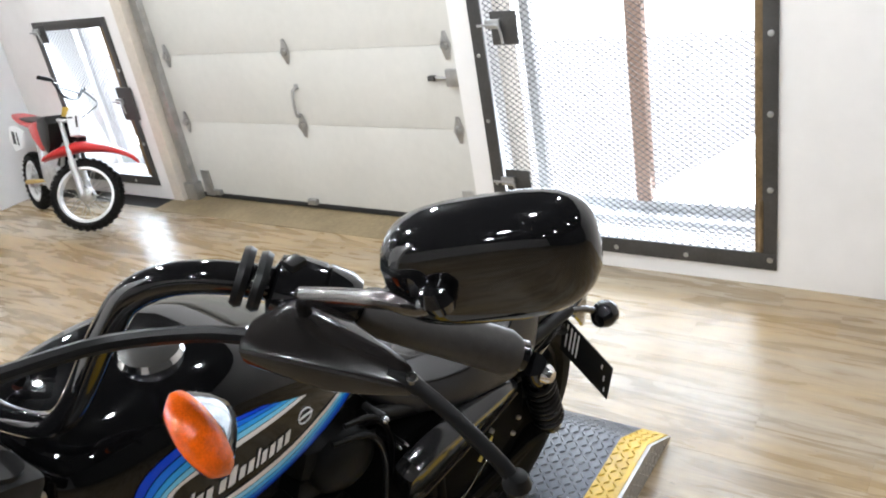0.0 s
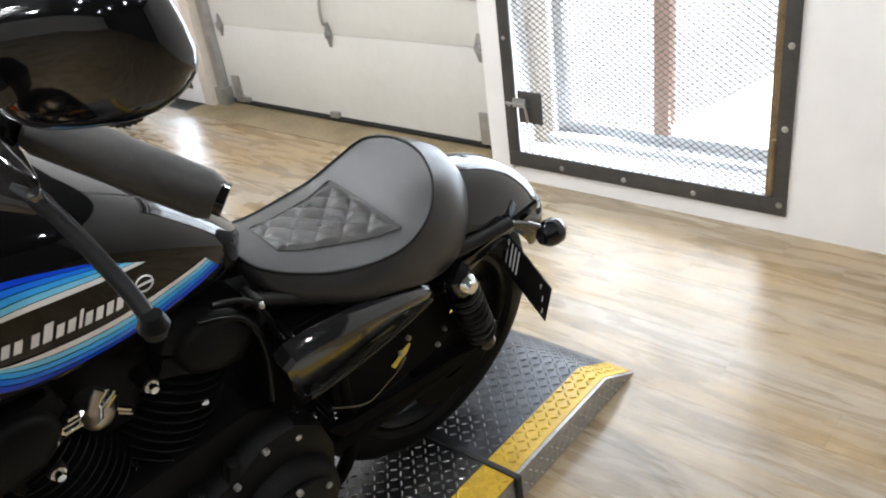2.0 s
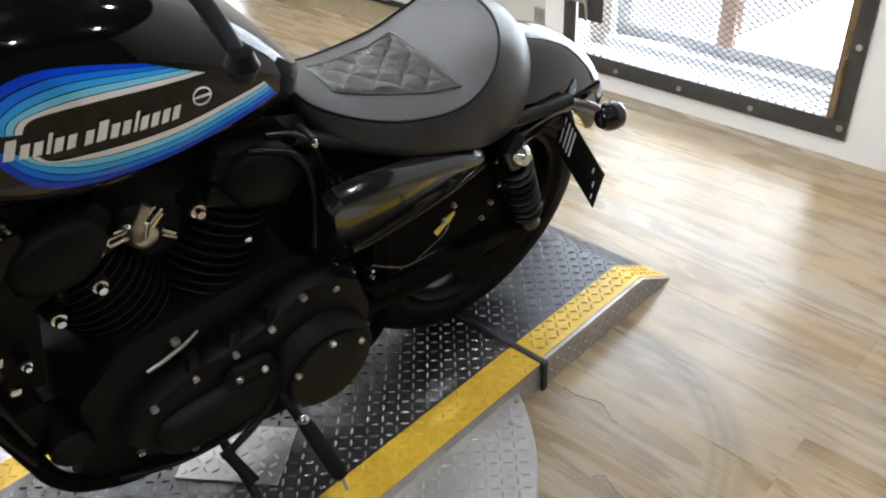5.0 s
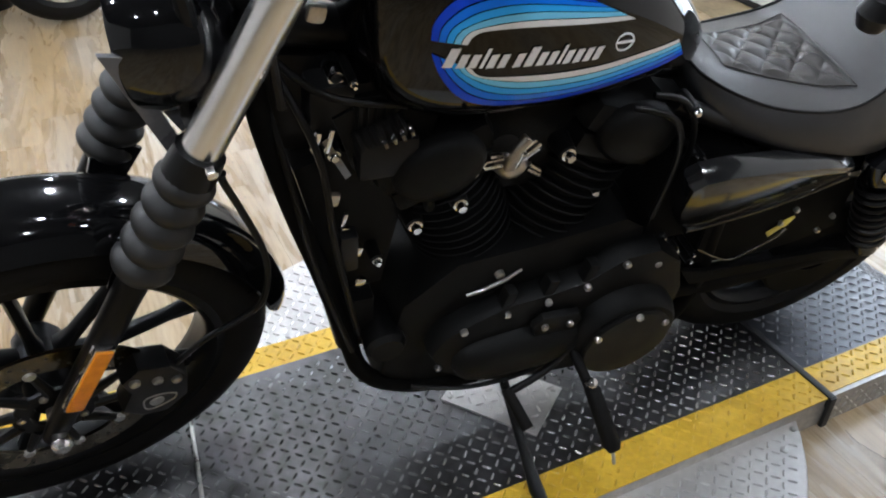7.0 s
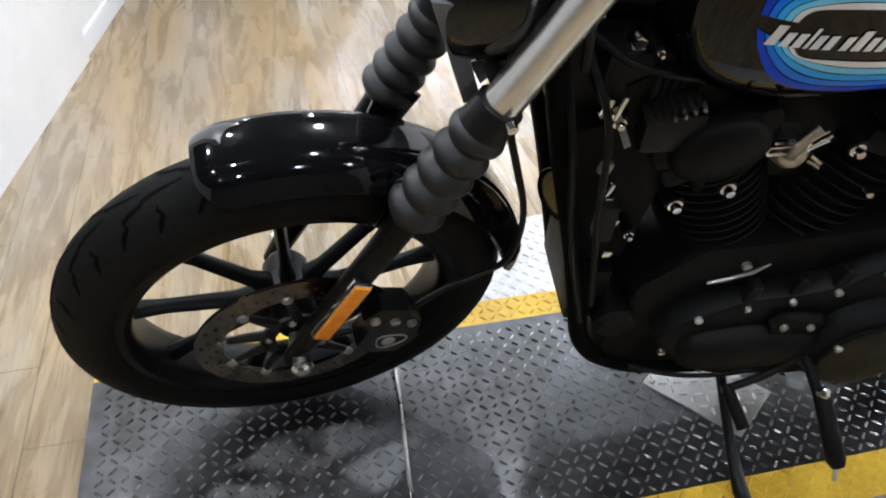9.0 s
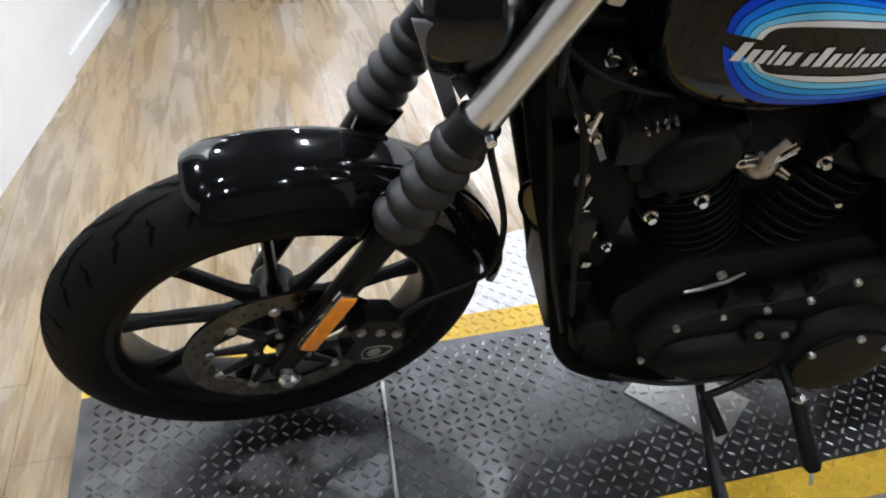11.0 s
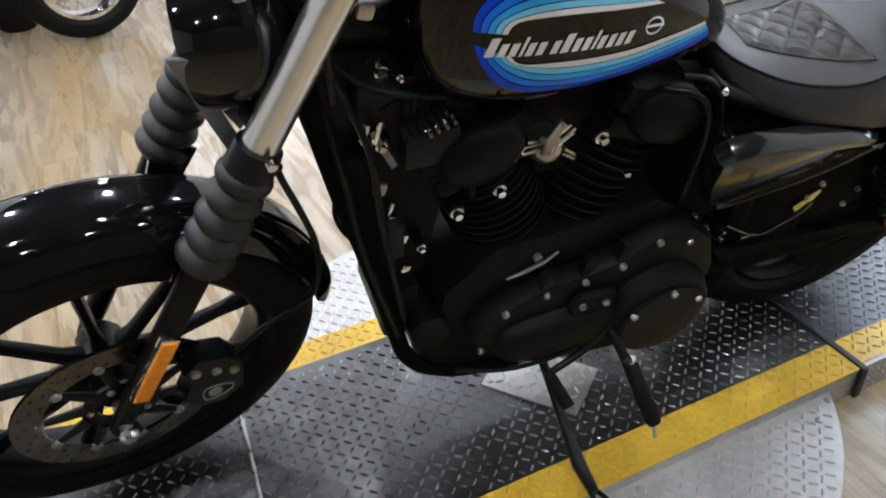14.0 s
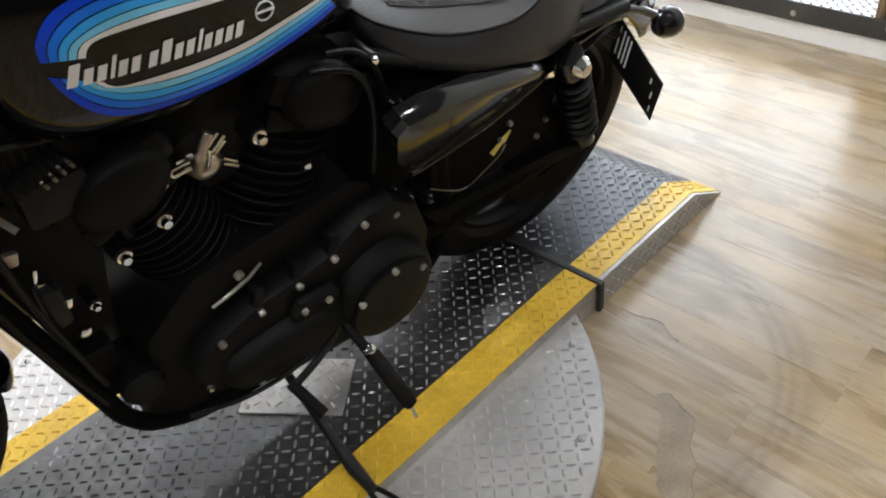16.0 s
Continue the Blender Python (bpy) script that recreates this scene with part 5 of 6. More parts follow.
# ---- tail ----
rfd = fender("rear_fender", "gloss black rear mudguard with pinstripes and painted window reflection", (0.72, 0, 0.36), 0.478, 27, 112, 0.112, 0.12, False, taper=0.08, corner=0.5, tuck=0.02)
# pinstripes, and the window's pale blue reflection painted as stripes
for k, (u0, u1) in enumerate(((-0.32, -0.16), (-0.14, -0.05), (0.05, 0.14), (0.16, 0.32))):
    bm = bmesh.new()
    rows = []
    for i in range(25):
        a = radians(30 + 46 * i / 24)
        rows.append([bm.verts.new((0.72 + (0.4762 - 0.12 * abs(u) ** 3.2) * math.cos(a), 0.112 * u, 0.36 + (0.4762 - 0.12 * abs(u) ** 3.2) * math.sin(a))) for u in (u0, (u0 + u1) / 2, u1)])
    for p, q in zip(rows, rows[1:]):
        for j in range(2):
            bm.faces.new((p[j], p[j + 1], q[j + 1], q[j]))
    P("fender_stripe", bm, DEC[3] if k in (0, 3) else DEC[1], parent=rfd)
for s in (-1, 1):
    P("fender_strut", slab([(0.50, 0.70), (0.64, 0.655), (0.78, 0.655), (0.95, 0.69), (1.0, 0.70), (1.0, 0.675), (0.9, 0.65), (0.78, 0.615), (0.66, 0.61), (0.52, 0.665)], 0.012, s * 0.118 - 0.006, 0.003), GLOSS, "gloss black fender strut")
    st = P("turn_signal_stem", tube(curve([(0.90, s * 0.12, 0.68), (0.95, s * 0.14, 0.665), (0.985, s * 0.16, 0.645)]), 0.009, 10), DARKCH)
    P("tail_turn_signal", lathe([(0, -0.04), (0.018, -0.036), (0.03, -0.02), (0.034, 0.0), (0.032, 0.015)], Matrix.Translation((1.003, s * 0.172, 0.634)) @ Matrix.Rotation(radians(90), 4, "Y"), 24), GLOSS, "black bullet turn signal")
    P("signal_lens", lathe([(0.033, 0.013), (0.026, 0.026), (0.012, 0.033), (0, 0.034)], Matrix.Translation((1.003, s * 0.172, 0.634)) @ Matrix.Rotation(radians(90), 4, "Y"), 24), REDM, "dark red lens")
    sh_m = along((0.69, s * 0.162, 0.668), (0.115, 0, -0.26))
    sk = P("rear_shock", lathe([(0, -0.02), (0.03, -0.02), (0.034, 0.0), (0.034, 0.03), (0.03, 0.04), (0.024, 0.05), (0.022, 0.25), (0.026, 0.26), (0.026, 0.29), (0, 0.29)], sh_m, 24), GLOSS, "black coil-over rear shock")
    bm = bmesh.new()
    add_tube(bm, [sh_m @ Vector((0.034 * math.cos(a), 0.034 * math.sin(a), 0.045 + 0.2 * a / (2 * math.pi * 8))) for a in (2 * math.pi * q / 16 for q in range(8 * 16 + 1))], 0.0065, 6)
    P("coil_spring", bm, SATIN, parent=sk)
    P("shock_cap", lathe([(0, 0.018), (0.014, 0.018), (0.02, 0.01), (0.024, 0.0), (0, 0)], Matrix.Translation((0.69, s * 0.192, 0.668)) @ (YAX if s < 0 else YAX.inverted()), 20), CHROME, "chrome shock bolt", sk)
    P("swingarm", tube(curve([(0.36, s * 0.10, 0.34), (0.5, s * 0.115, 0.35), (0.76, s * 0.12, 0.365), (0.82, s * 0.12, 0.37)]), [0.03] * 18 + [0.022], 12), MATTE, "black swingarm")
    sz = Vector((-0.83, 0.42 * s, 0.36)).normalized()
    sx = Vector((0.0, 0.70 * s, -0.714))
    sx = (sx - sz * sx.dot(sz)).normalized()
    sy = sz.cross(sx)
    SGM = Matrix.Translation((-0.25, s * 0.384, 1.386)) @ Matrix((sx, sy, sz)).transposed().to_4x4() @ Matrix.Scale(1.38, 4, (1, 0, 0)) @ Matrix.Scale(0.52, 4, (0, 1, 0))
    sg = P("front_turn_signal", lathe([(0, -0.045), (0.009, -0.04), (0.017, -0.025), (0.024, -0.006), (0.027, 0.006), (0, 0.008)], SGM, 24), GLOSS, "black bullet front turn signal")
    P("amber_lens", lathe([(0.028, 0.0), (0.029, 0.008), (0.024, 0.022), (0.012, 0.03), (0, 0.032)], SGM @ Matrix.Translation((0, 0, 0.004)), 32), AMBER, "bright amber lens", sg)
# plate bracket, hung off to the left; white bars paint light through its slots
pbm = Matrix(((0.1, 1, 0.05, 0.912), (-0.80, 0.0, 0.0, -0.182), (-0.60, 0.0, 0.88, 0.556), (0, 0, 0, 1)))
pb = P("plate_bracket", box((-0.085, -0.002, -0.055), (0.085, 0.002, 0.055), 0.001, pbm), SATIN, "black plate bracket with white bars for light through slots")
for x0, x1, z0, z1 in ((-0.072, -0.068, -0.03, 0.045), (-0.058, -0.054, -0.03, 0.045), (-0.046, -0.042, -0.03, 0.045), (-0.034, -0.03, -0.03, 0.045), (0.05, 0.054, 0.02, 0.035), (0.062, 0.066, -0.01, 0.008), (0.068, 0.072, -0.042, -0.026)):
    P("slot", box((x0, -0.0026, z0), (x1, 0.0026, z1), 0, pbm), SIGN_W, parent=pb)
P("bracket_arm", tube([(0.84, -0.10, 0.66), (0.93, -0.12, 0.6)], 0.014, 8), SATIN, parent=pb)
COVER = [(0.231, 0.745), (0.248, 0.768), (0.3, 0.772), (0.405, 0.755), (0.52, 0.73), (0.595, 0.708), (0.612, 0.69), (0.6, 0.668), (0.545, 0.625), (0.47, 0.588), (0.36, 0.56), (0.318, 0.56), (0.29, 0.585), (0.258, 0.65)]
for sd in (-1, 1):
    bm = slab(COVER, 0.05, -0.17 if sd < 0 else 0.12, 0.016)
    bmesh.ops.transform(bm, matrix=Matrix.Translation((0, sd * 0.15, 0.66)) @ Matrix.Rotation(radians(-19 * sd), 4, "X") @ Matrix.Translation((0, -sd * 0.15, -0.66)), verts=bm.verts)
    cov = P("side_cover", bm, COVERM, "gloss black oil tank side cover")
    lip = [Matrix.Translation((0, sd * 0.15, 0.66)) @ Matrix.Rotation(radians(-19 * sd), 4, "X") @ Vector((x, sd * 0.016, z - 0.66)) for x, z in ((0.606, 0.672), (0.545, 0.623), (0.47, 0.587), (0.36, 0.559), (0.318, 0.559))]
    P("cover_lip", tube(curve(lip), 0.0075, 10), COVERM, parent=cov)
P("battery_box", box((0.24, -0.12, 0.52), (0.5, 0.12, 0.74), 0.02), MATTE, "black battery box")
P("belt_guard", slab([(0.34, 0.45), (0.40, 0.43), (0.6, 0.41), (0.72, 0.40), (0.85, 0.36), (0.845, 0.335), (0.7, 0.375), (0.38, 0.395)], 0.012, -0.15, 0.003), MATTE, "black lower belt guard")
P("belt_pulley", lathe([(0.06, 0.012), (0.13, 0.012), (0.135, 0.008), (0.135, -0.008), (0.06, -0.012)], Matrix.Translation((0.74, -0.115, 0.365)) @ YAX, 40, True), MATTE, "black belt pulley")

# ---- controls ----
# gloss black with the floor's brown reflection mixed into the colour
PERCHM = mat("floor_tinted_gloss_black", (0.012, 0.0105, 0.01), 0.14, coat=0.4, spec=0.5, scale=12, vary=0.2)
for s in (-1, 1):
    P("handlebar", tube(curve([(-0.30, 0, 1.24), (-0.295, 0.08 * s, 1.24), (-0.27, 0.16 * s, 1.27), (-0.24, 0.235 * s, 1.40), (-0.225, 0.275 * s, 1.455), (-0.195, 0.33 * s, 1.48), (-0.14, 0.40 * s, 1.465), (-0.02, 0.535 * s, 1.39)]), 0.0145, 14), GLOSS, "gloss black high handlebar")
    gp = P("hand_grip", tube([(-0.115, 0.43 * s, 1.45), (-0.11, 0.436 * s, 1.446), (-0.031, 0.523 * s, 1.395), (-0.025, 0.53 * s, 1.391)], [0.018, 0.021, 0.021, 0.017], 18), GRIPM, "black rubber hand grip")
    bd = (0.095, 0.115 * s, -0.055)
    sw = P("switch_housing", lathe([(0.014, -0.04), (0.026, -0.036), (0.03, -0.02), (0.03, 0.0), (0.028, 0.002), (0.03, 0.004), (0.029, 0.022), (0.024, 0.032), (0.015, 0.034)], along((-0.14, 0.405 * s, 1.463), bd), 28), GLOSS, "black switch housing")
    P("switch_button", box((-0.008, -0.007, -0.006), (0.008, 0.007, 0.006), 0.003, Matrix.Translation((-0.152, 0.395 * s, 1.497))), SATIN, parent=sw)
    for d in (-0.062, -0.048):
        P("clamp_ring", lathe([(0.0145, -0.005), (0.024, -0.005), (0.026, 0), (0.024, 0.005), (0.0145, 0.005)], along((-0.14, 0.405 * s, 1.463), bd) @ Matrix.Translation((0, 0, d)), 24), SATIN, parent=sw)
    bmp = bmesh.new()                          # cast perch: a faceted wedge from the cable to the lever pivot
    for x, y, z in ((-0.228, 0.408, 1.47), (-0.226, 0.413, 1.452), (-0.205, 0.4, 1.478), (-0.178, 0.415, 1.486), (-0.15, 0.41, 1.478), (-0.195, 0.455, 1.435), (-0.19, 0.472, 1.432), (-0.168, 0.47, 1.462), (-0.142, 0.508, 1.45), (-0.15, 0.522, 1.437), (-0.155, 0.515, 1.428), (-0.13, 0.45, 1.44)):
        bmp.verts.new((x, y * s, z))
    bmesh.ops.convex_hull(bmp, input=bmp.verts)
    bmesh.ops.bevel(bmp, geom=bmp.edges[:], offset=0.0035, segments=2, affect="EDGES", profile=0.6)
    P("lever_perch", bmp, PERCHM, "gloss dark lever perch", sw)
    bolt("pivot_bolt", (-0.15, 0.514 * s, 1.444), (-0.3, 0.2 * s, 0.9), 0.005, 0.004, DARKCH, sw)
    lv = P("hand_lever", tube(curve([(-0.185, 0.43 * s, 1.462), (-0.16, 0.485 * s, 1.445), (-0.145, 0.52 * s, 1.432), (-0.13, 0.575 * s, 1.39), (-0.126, 0.598 * s, 1.37)]), [0.008] * 12 + [0.0065] * 12 + [0.006], 10), SATIN, "black control lever")
    P("lever_ball", lathe([(0, -0.012), (0.008, -0.01), (0.012, 0), (0.008, 0.01), (0, 0.012)], Matrix.Translation((-0.126, 0.6 * s, 1.367)), 14), SATIN, parent=lv)
    mm = Matrix(((0.3891, 0.8639, -0.2983, -0.1175), (0.8652 * s, -0.4562 * s, -0.1992 * s, 0.5548 * s), (0.3123, 0.0875, 0.9483, 1.5511), (0, 0, 0, 1)))
    mr = P("mirror_stem", tube(curve([(-0.172, 0.425 * s, 1.47), (-0.177, 0.43 * s, 1.497), (-0.18, 0.445 * s, 1.507), (-0.182, 0.515 * s, 1.538), mm @ Vector((-0.045, -0.04, 0.0)), mm @ Vector((-0.03, -0.034, 0.002))]), 0.0068, 10), DARKCH, "dark chrome mirror stem")
    bmm = bmesh.new()
    out = []
    for k in range(32):
        a = 2 * math.pi * k / 32
        c, q = math.cos(a), math.sin(a)
        out.append((0.0775 * math.copysign(abs(c) ** 0.62, c) + 0.006 * q, 0.046 * math.copysign(abs(q) ** 0.68, q)))
    rows = []
    for d, sc in ((0.022, 0.96), (0.019, 0.99), (0.012, 1.01), (0.0, 1.01), (-0.01, 0.97), (-0.018, 0.9), (-0.024, 0.79), (-0.0275, 0.63), (-0.0295, 0.4), (-0.03, 0.12)):
        rows.append([bmm.verts.new(mm @ Vector((x * sc, d, z * sc))) for x, z in out])
    for p, q in zip(rows, rows[1:]):
        for k in range(32):
            bmm.faces.new((p[k], p[(k + 1) % 32], q[(k + 1) % 32], q[k]))
    bmm.faces.new(rows[0])
    bmm.faces.new(rows[-1])
    mh = P("mirror_shell", bmm, GLOSS, "black rounded rectangular mirror shell")
    P("mirror_glass", box((-0.055, 0.0222, -0.033), (0.055, 0.0236, 0.033), 0, mm), CHROME, parent=mh)
    P("mirror_ball", lathe([(0, -0.014), (0.01, -0.01), (0.014, 0), (0.01, 0.01), (0, 0.014)], mm @ Matrix.Translation((-0.03, -0.034, 0.002)), 16), GLOSS, parent=mr)
P("clutch_cable", tube(curve([(-0.19, -0.43, 1.46), (-0.24, -0.38, 1.475), (-0.32, -0.33, 1.48), (-0.40, -0.25, 1.42), (-0.42, -0.14, 1.2), (-0.40, -0.1, 0.95)]), 0.0065, 8), SATIN, "black clutch cable")
P("brake_cable", tube(curve([(-0.19, 0.43, 1.46), (-0.3, 0.36, 1.46), (-0.42, 0.2, 1.35), (-0.42, 0.1, 1.1)]), 0.006, 8), SATIN, "black brake hose")
gg = P("speedometer", lathe([(0, -0.05), (0.03, -0.045), (0.048, -0.01), (0.05, 0.02), (0.046, 0.026), (0, 0.024)], Matrix.Translation((-0.33, 0, 1.30)) @ Matrix.Rotation(radians(35), 4, "Y"), 32), GLOSS, "round black speedometer")

# ---- foot controls and stand ----
pg = P("foot_peg", tube([(0.114, -0.19, 0.33), (0.114, -0.262, 0.318), (0.118, -0.275, 0.315), (0.130, -0.365, 0.255), (0.133, -0.375, 0.248)], [0.01, 0.01, 0.0155, 0.0175, 0.012], 14), RUBBER, "black rubber foot peg")
P("peg_feeler", tube([(0.131, -0.37, 0.25), (0.135, -0.386, 0.215)], 0.004, 6), STEEL, parent=pg)
bolt("peg_bolt", (0.114, -0.268, 0.33), (0, -0.6, 0.8), 0.011, 0.012, CHROME, pg)
sf = P("shift_lever", tube(curve([(0.105, -0.19, 0.35), (0.06, -0.2, 0.3), (0.0, -0.205, 0.265), (-0.03, -0.205, 0.255)]), 0.008, 10), SATIN, "black gear shift lever")
P("shift_peg", tube([(-0.02, -0.2, 0.26), (0.0, -0.275, 0.225)], [0.0115, 0.0125], 12), RUBBER, parent=sf)
P("shift_rod", tube(curve([(0.09, -0.185, 0.31), (0.0, -0.18, 0.268), (-0.1, -0.168, 0.255), (-0.2, -0.15, 0.275)]), 0.005, 8), SATIN, parent=sf)
kq = [BM.inverted() @ Vector(p) for p in ((0.055, 0.26, 0.33), (0.058, 0.2, 0.25), (0.062, 0.125, 0.15), (0.054, 0.055, PZ + 0.02), (0.046, -0.012, PZ + 0.014))]
sst = P("side_stand", tube(kq, [0.01, 0.0095, 0.0105, 0.0155, 0.011], 12), SATIN, "black side stand standing on the platform")
lp = [BM.inverted() @ Vector((x, y, PZ + 0.013)) for x, y in ((0.04, -0.005), (0.035, -0.04), (0.038, -0.075), (0.05, -0.088), (0.062, -0.074), (0.06, -0.04), (0.053, -0.005))]
P("stand_loop", tube(curve(lp), 0.0055, 10), SATIN, parent=sst)
P("exhaust", tube(curve([(-0.16, 0.12, 0.75), (-0.25, 0.16, 0.6), (-0.2, 0.18, 0.35), (0.1, 0.19, 0.3), (0.9, 0.2, 0.33)]), [0.026] * 12 + [0.045] * 12 + [0.045], 14), SATIN, "black exhaust pipe")
P("chain_wire", tube(curve([(0.352, -0.15, 0.514), (0.411, -0.15, 0.472), (0.456, -0.15, 0.454), (0.502, -0.15, 0.473), (0.540, -0.15, 0.494), (0.556, -0.15, 0.516)]), 0.003, 8), DARKCH, "thin dark metal wire below the cover")
for x, z in ((0.554, 0.514), (0.672, 0.462), (0.691, 0.499), (0.578, 0.546)):
    P("guard_bolt", lathe([(0, 0.006), (0.004, 0.006), (0.006, 0.003), (0.006, -0.006), (0, -0.006)], Matrix.Translation((x, -0.134, z)) @ YAX, 10), STEEL, "small steel bolt")
# added black sheet that keeps the space before the rear wheel dark
P("inner_guard", slab([(0.37, 0.56), (0.6, 0.63), (0.7, 0.6), (0.72, 0.46), (0.62, 0.43), (0.5, 0.425), (0.38, 0.44)], 0.006, -0.131, 0.002), MATTE, "matte black sheet added to darken the area by the wheel")
# thin yellow shape added below the side cover
P("frame_tag", slab([(0.527, 0.496), (0.539, 0.48), (0.561, 0.501), (0.57, 0.503), (0.583, 0.526), (0.579, 0.531), (0.556, 0.521), (0.551, 0.511)], 0.002, -0.137, 0.0005), YELLOWBIT, "small flat yellow shape below the side cover")


# ---- ceiling lamps: known from reflections, with extra ones added for brightness ----
def ceiling_lamp(x, y, w):
    c = thing("ceiling_lamp", "small round ceiling spotlight, out of view", "ceiling lamp", Matrix.Translation((x, y, CEIL)), group="ceiling spotlights")
    part("housing", lathe([(0.0, 0), (0.06, 0), (0.06, -0.09), (0.052, -0.09), (0.05, -0.03), (0, -0.03)], None, 24), SATIN, c)
    b = part("bulb", lathe([(0, -0.082), (0.03, -0.078), (0.045, -0.06), (0.045, -0.035), (0, -0.032)], None, 16), MATS["bulb_glow"], c)
    b.visible_shadow = False
    lamp = new("spot_light", bpy.data.lights.new("spot_light", "POINT"))
    lamp.data.energy, lamp.data.color, lamp.data.shadow_soft_size = w, (0.935, 0.965, 1.0), 0.045
    lamp.location = (x, y, CEIL - 0.1)


mat("bulb_glow", (1.0, 0.93, 0.82), 0.5, glow=60)
for x in (-2.6, -1.3, 0.0, 1.3):
    for y in (-2.2, -0.4, 1.4, 3.4):
        ceiling_lamp(x, y, {-2.2: 28, -0.4: 36, 1.4: 88 if x > -1 else 66, 3.4: 64 if x > 1 else 34 if x > -1 else 12}[y])
# unseen extra lamps, added to brighten the far wall and its floor sheen
for x in (-1.3, 0.2, 1.5):
    for y in (6.0, 8.2):
        ceiling_lamp(x, y, 85 if x > 1 else 40 if x > 0 else 20)


# ---- white partition on the far side of the aisle ----
WM = pose(-1.41, 2.545, 0, 0, 0, -9.7)
pw = thing("partition", "white painted partition wall with baseboard", "partition", WM, kind="structure")
part("panel", box((-0.3, -1.35, 0), (0, 0, CEIL)), WALLM, pw)
part("panel", box((-0.3, 0.0, 0), (-0.03, 1.08, CEIL)), WALLM, pw)
part("baseboard", box((-0.03, 0.0, 0), (-0.012, 1.08, 0.09), 0.003), SHELFM, pw)
cb5 = thing("counter", "white laminate counter end by the aisle", "counter")
part("body", box((-1.5, 3.62, 0.02), (-0.985, 4.5, 0.95), 0.005), SHELFM, cb5)
part("worktop", box((-1.52, 3.6, 0.95), (-0.965, 4.52, 0.985), 0.005), SHELFM, cb5)
bag = thing("equipment_case", "black soft equipment case on the floor", "case")
part("body", box((-1.02, 4.53, 0.03), (-0.62, 4.75, 0.5), 0.03), SATIN, bag)
part("handle", tube(curve([(-0.9, 4.64, 0.5), (-0.88, 4.64, 0.55), (-0.76, 4.64, 0.55), (-0.74, 4.64, 0.5)]), 0.012, 8), SATIN, bag)
for x in (-0.98, -0.66):
    part("castor", tube([(x, 4.56, 0.03), (x, 4.6, 0.03)], 0.03, 12), RUBBER, bag)
bag2 = thing("waste_bin", "black plastic bin beside the white counter", "bin")
part("body", lathe([(0, 0.0), (0.085, 0.0), (0.1, 0.02), (0.11, 0.36), (0.105, 0.36), (0.09, 0.03), (0, 0.03)], Matrix.Translation((-0.86, 3.86, 0.0)), 28), SATIN, bag2)
part("rim", lathe([(0.105, 0.36), (0.115, 0.36), (0.115, 0.38), (0.105, 0.38)], Matrix.Translation((-0.86, 3.86, 0.0)), 28, True), SATIN, bag2)


def simple_wheel(parent, m, R, w, rim, rubber, rimm, spokes, knobs=0, rimw=0.5):
    prof = []
    for k in range(11):
        a = radians(-95 + 190 * k / 10)
        prof.append((R - w * 0.5 + w * 0.5 * math.cos(a), w * 0.5 * math.sin(a)))
    ty = part("tyre", lathe(prof + [(rim, w * 0.3), (rim, -w * 0.3)], m, 48, True), rubber, parent)
    if knobs:
        bm = bmesh.new()
        for k in range(knobs):
            a = 2 * math.pi * k / knobs
            for lat in (-0.36, -0.12, 0.12, 0.36):
                th = math.asin(lat / 0.5)
                rr = R - w * 0.5 + w * 0.5 * math.cos(th)
                aa = a + (math.pi / knobs if abs(lat) > 0.2 else 0)
                c = m @ Matrix.Rotation(aa, 4, "Z") @ Matrix.Translation((rr, 0, w * lat)) @ Matrix.Rotation(-th, 4, "Y")
                add_box(bm, (-0.003, -0.008, -0.0075), (0.009, 0.008, 0.0075), 0, c)
        tagged(part("tread_knobs", bm, rubber, ty), "blocky tread knobs", kind="stuff")
    rm = part("rim", lathe([(rim + 0.012, w * 0.36), (rim - 0.01, w * 0.4 * rimw * 2), (rim - 0.016, w * 0.2), (rim - 0.016, -w * 0.2), (rim - 0.01, -w * 0.4 * rimw * 2), (rim + 0.012, -w * 0.36)], m, 48, True), rimm, parent)
    part("hub", lathe([(0, 0.05), (0.02, 0.05), (0.05, 0.035), (0.055, 0.0), (0.05, -0.035), (0.02, -0.05), (0, -0.05)], m, 24), STEEL, parent)
    for k in range(spokes):
        a = 2 * math.pi * k / spokes
        b = a + (0.35 if k % 2 else -0.35)
        sd = 0.03 if k % 4 < 2 else -0.03
        part("spoke", tube([m @ Vector((0.045 * math.cos(a), 0.045 * math.sin(a), sd)), m @ Vector((rim * math.cos(b), rim * math.sin(b), 0))], 0.0022, 5), STEEL, rm)


# ---- parked motorcycle whose front wheel shows beyond the counter ----
pm = thing("parked_motorcycle", "parked dark motorcycle with silver wheel", "motorcycle", pose(-0.52, 3.52, 0, 0, 0, 12))
simple_wheel(pm, Matrix.Translation((0, 0, 0.31)) @ YAX, 0.31, 0.14, 0.2, RUBBER, CHROME, 20)
for y in (-0.11, 0.11):
    part("fork_leg", tube([(0.0, y, 0.31), (-0.25, y, 0.95)], 0.026, 12), CHROME, pm)
part("axle", tube([(0, -0.13, 0.31), (0, 0.13, 0.31)], 0.014, 10), STEEL, pm)
part("body", loft(smooth_rows([(-0.5, 0.85, 0.03, 0.03, 0.03), (-0.6, 0.82, 0.13, 0.12, 0.15), (-0.9, 0.75, 0.16, 0.14, 0.25), (-1.3, 0.68, 0.14, 0.1, 0.3), (-1.6, 0.66, 0.04, 0.04, 0.1)], 4), 24), GLOSS, pm)
part("engine", box((-1.15, -0.16, 0.2), (-0.6, 0.16, 0.62), 0.05), ENGINE, pm)
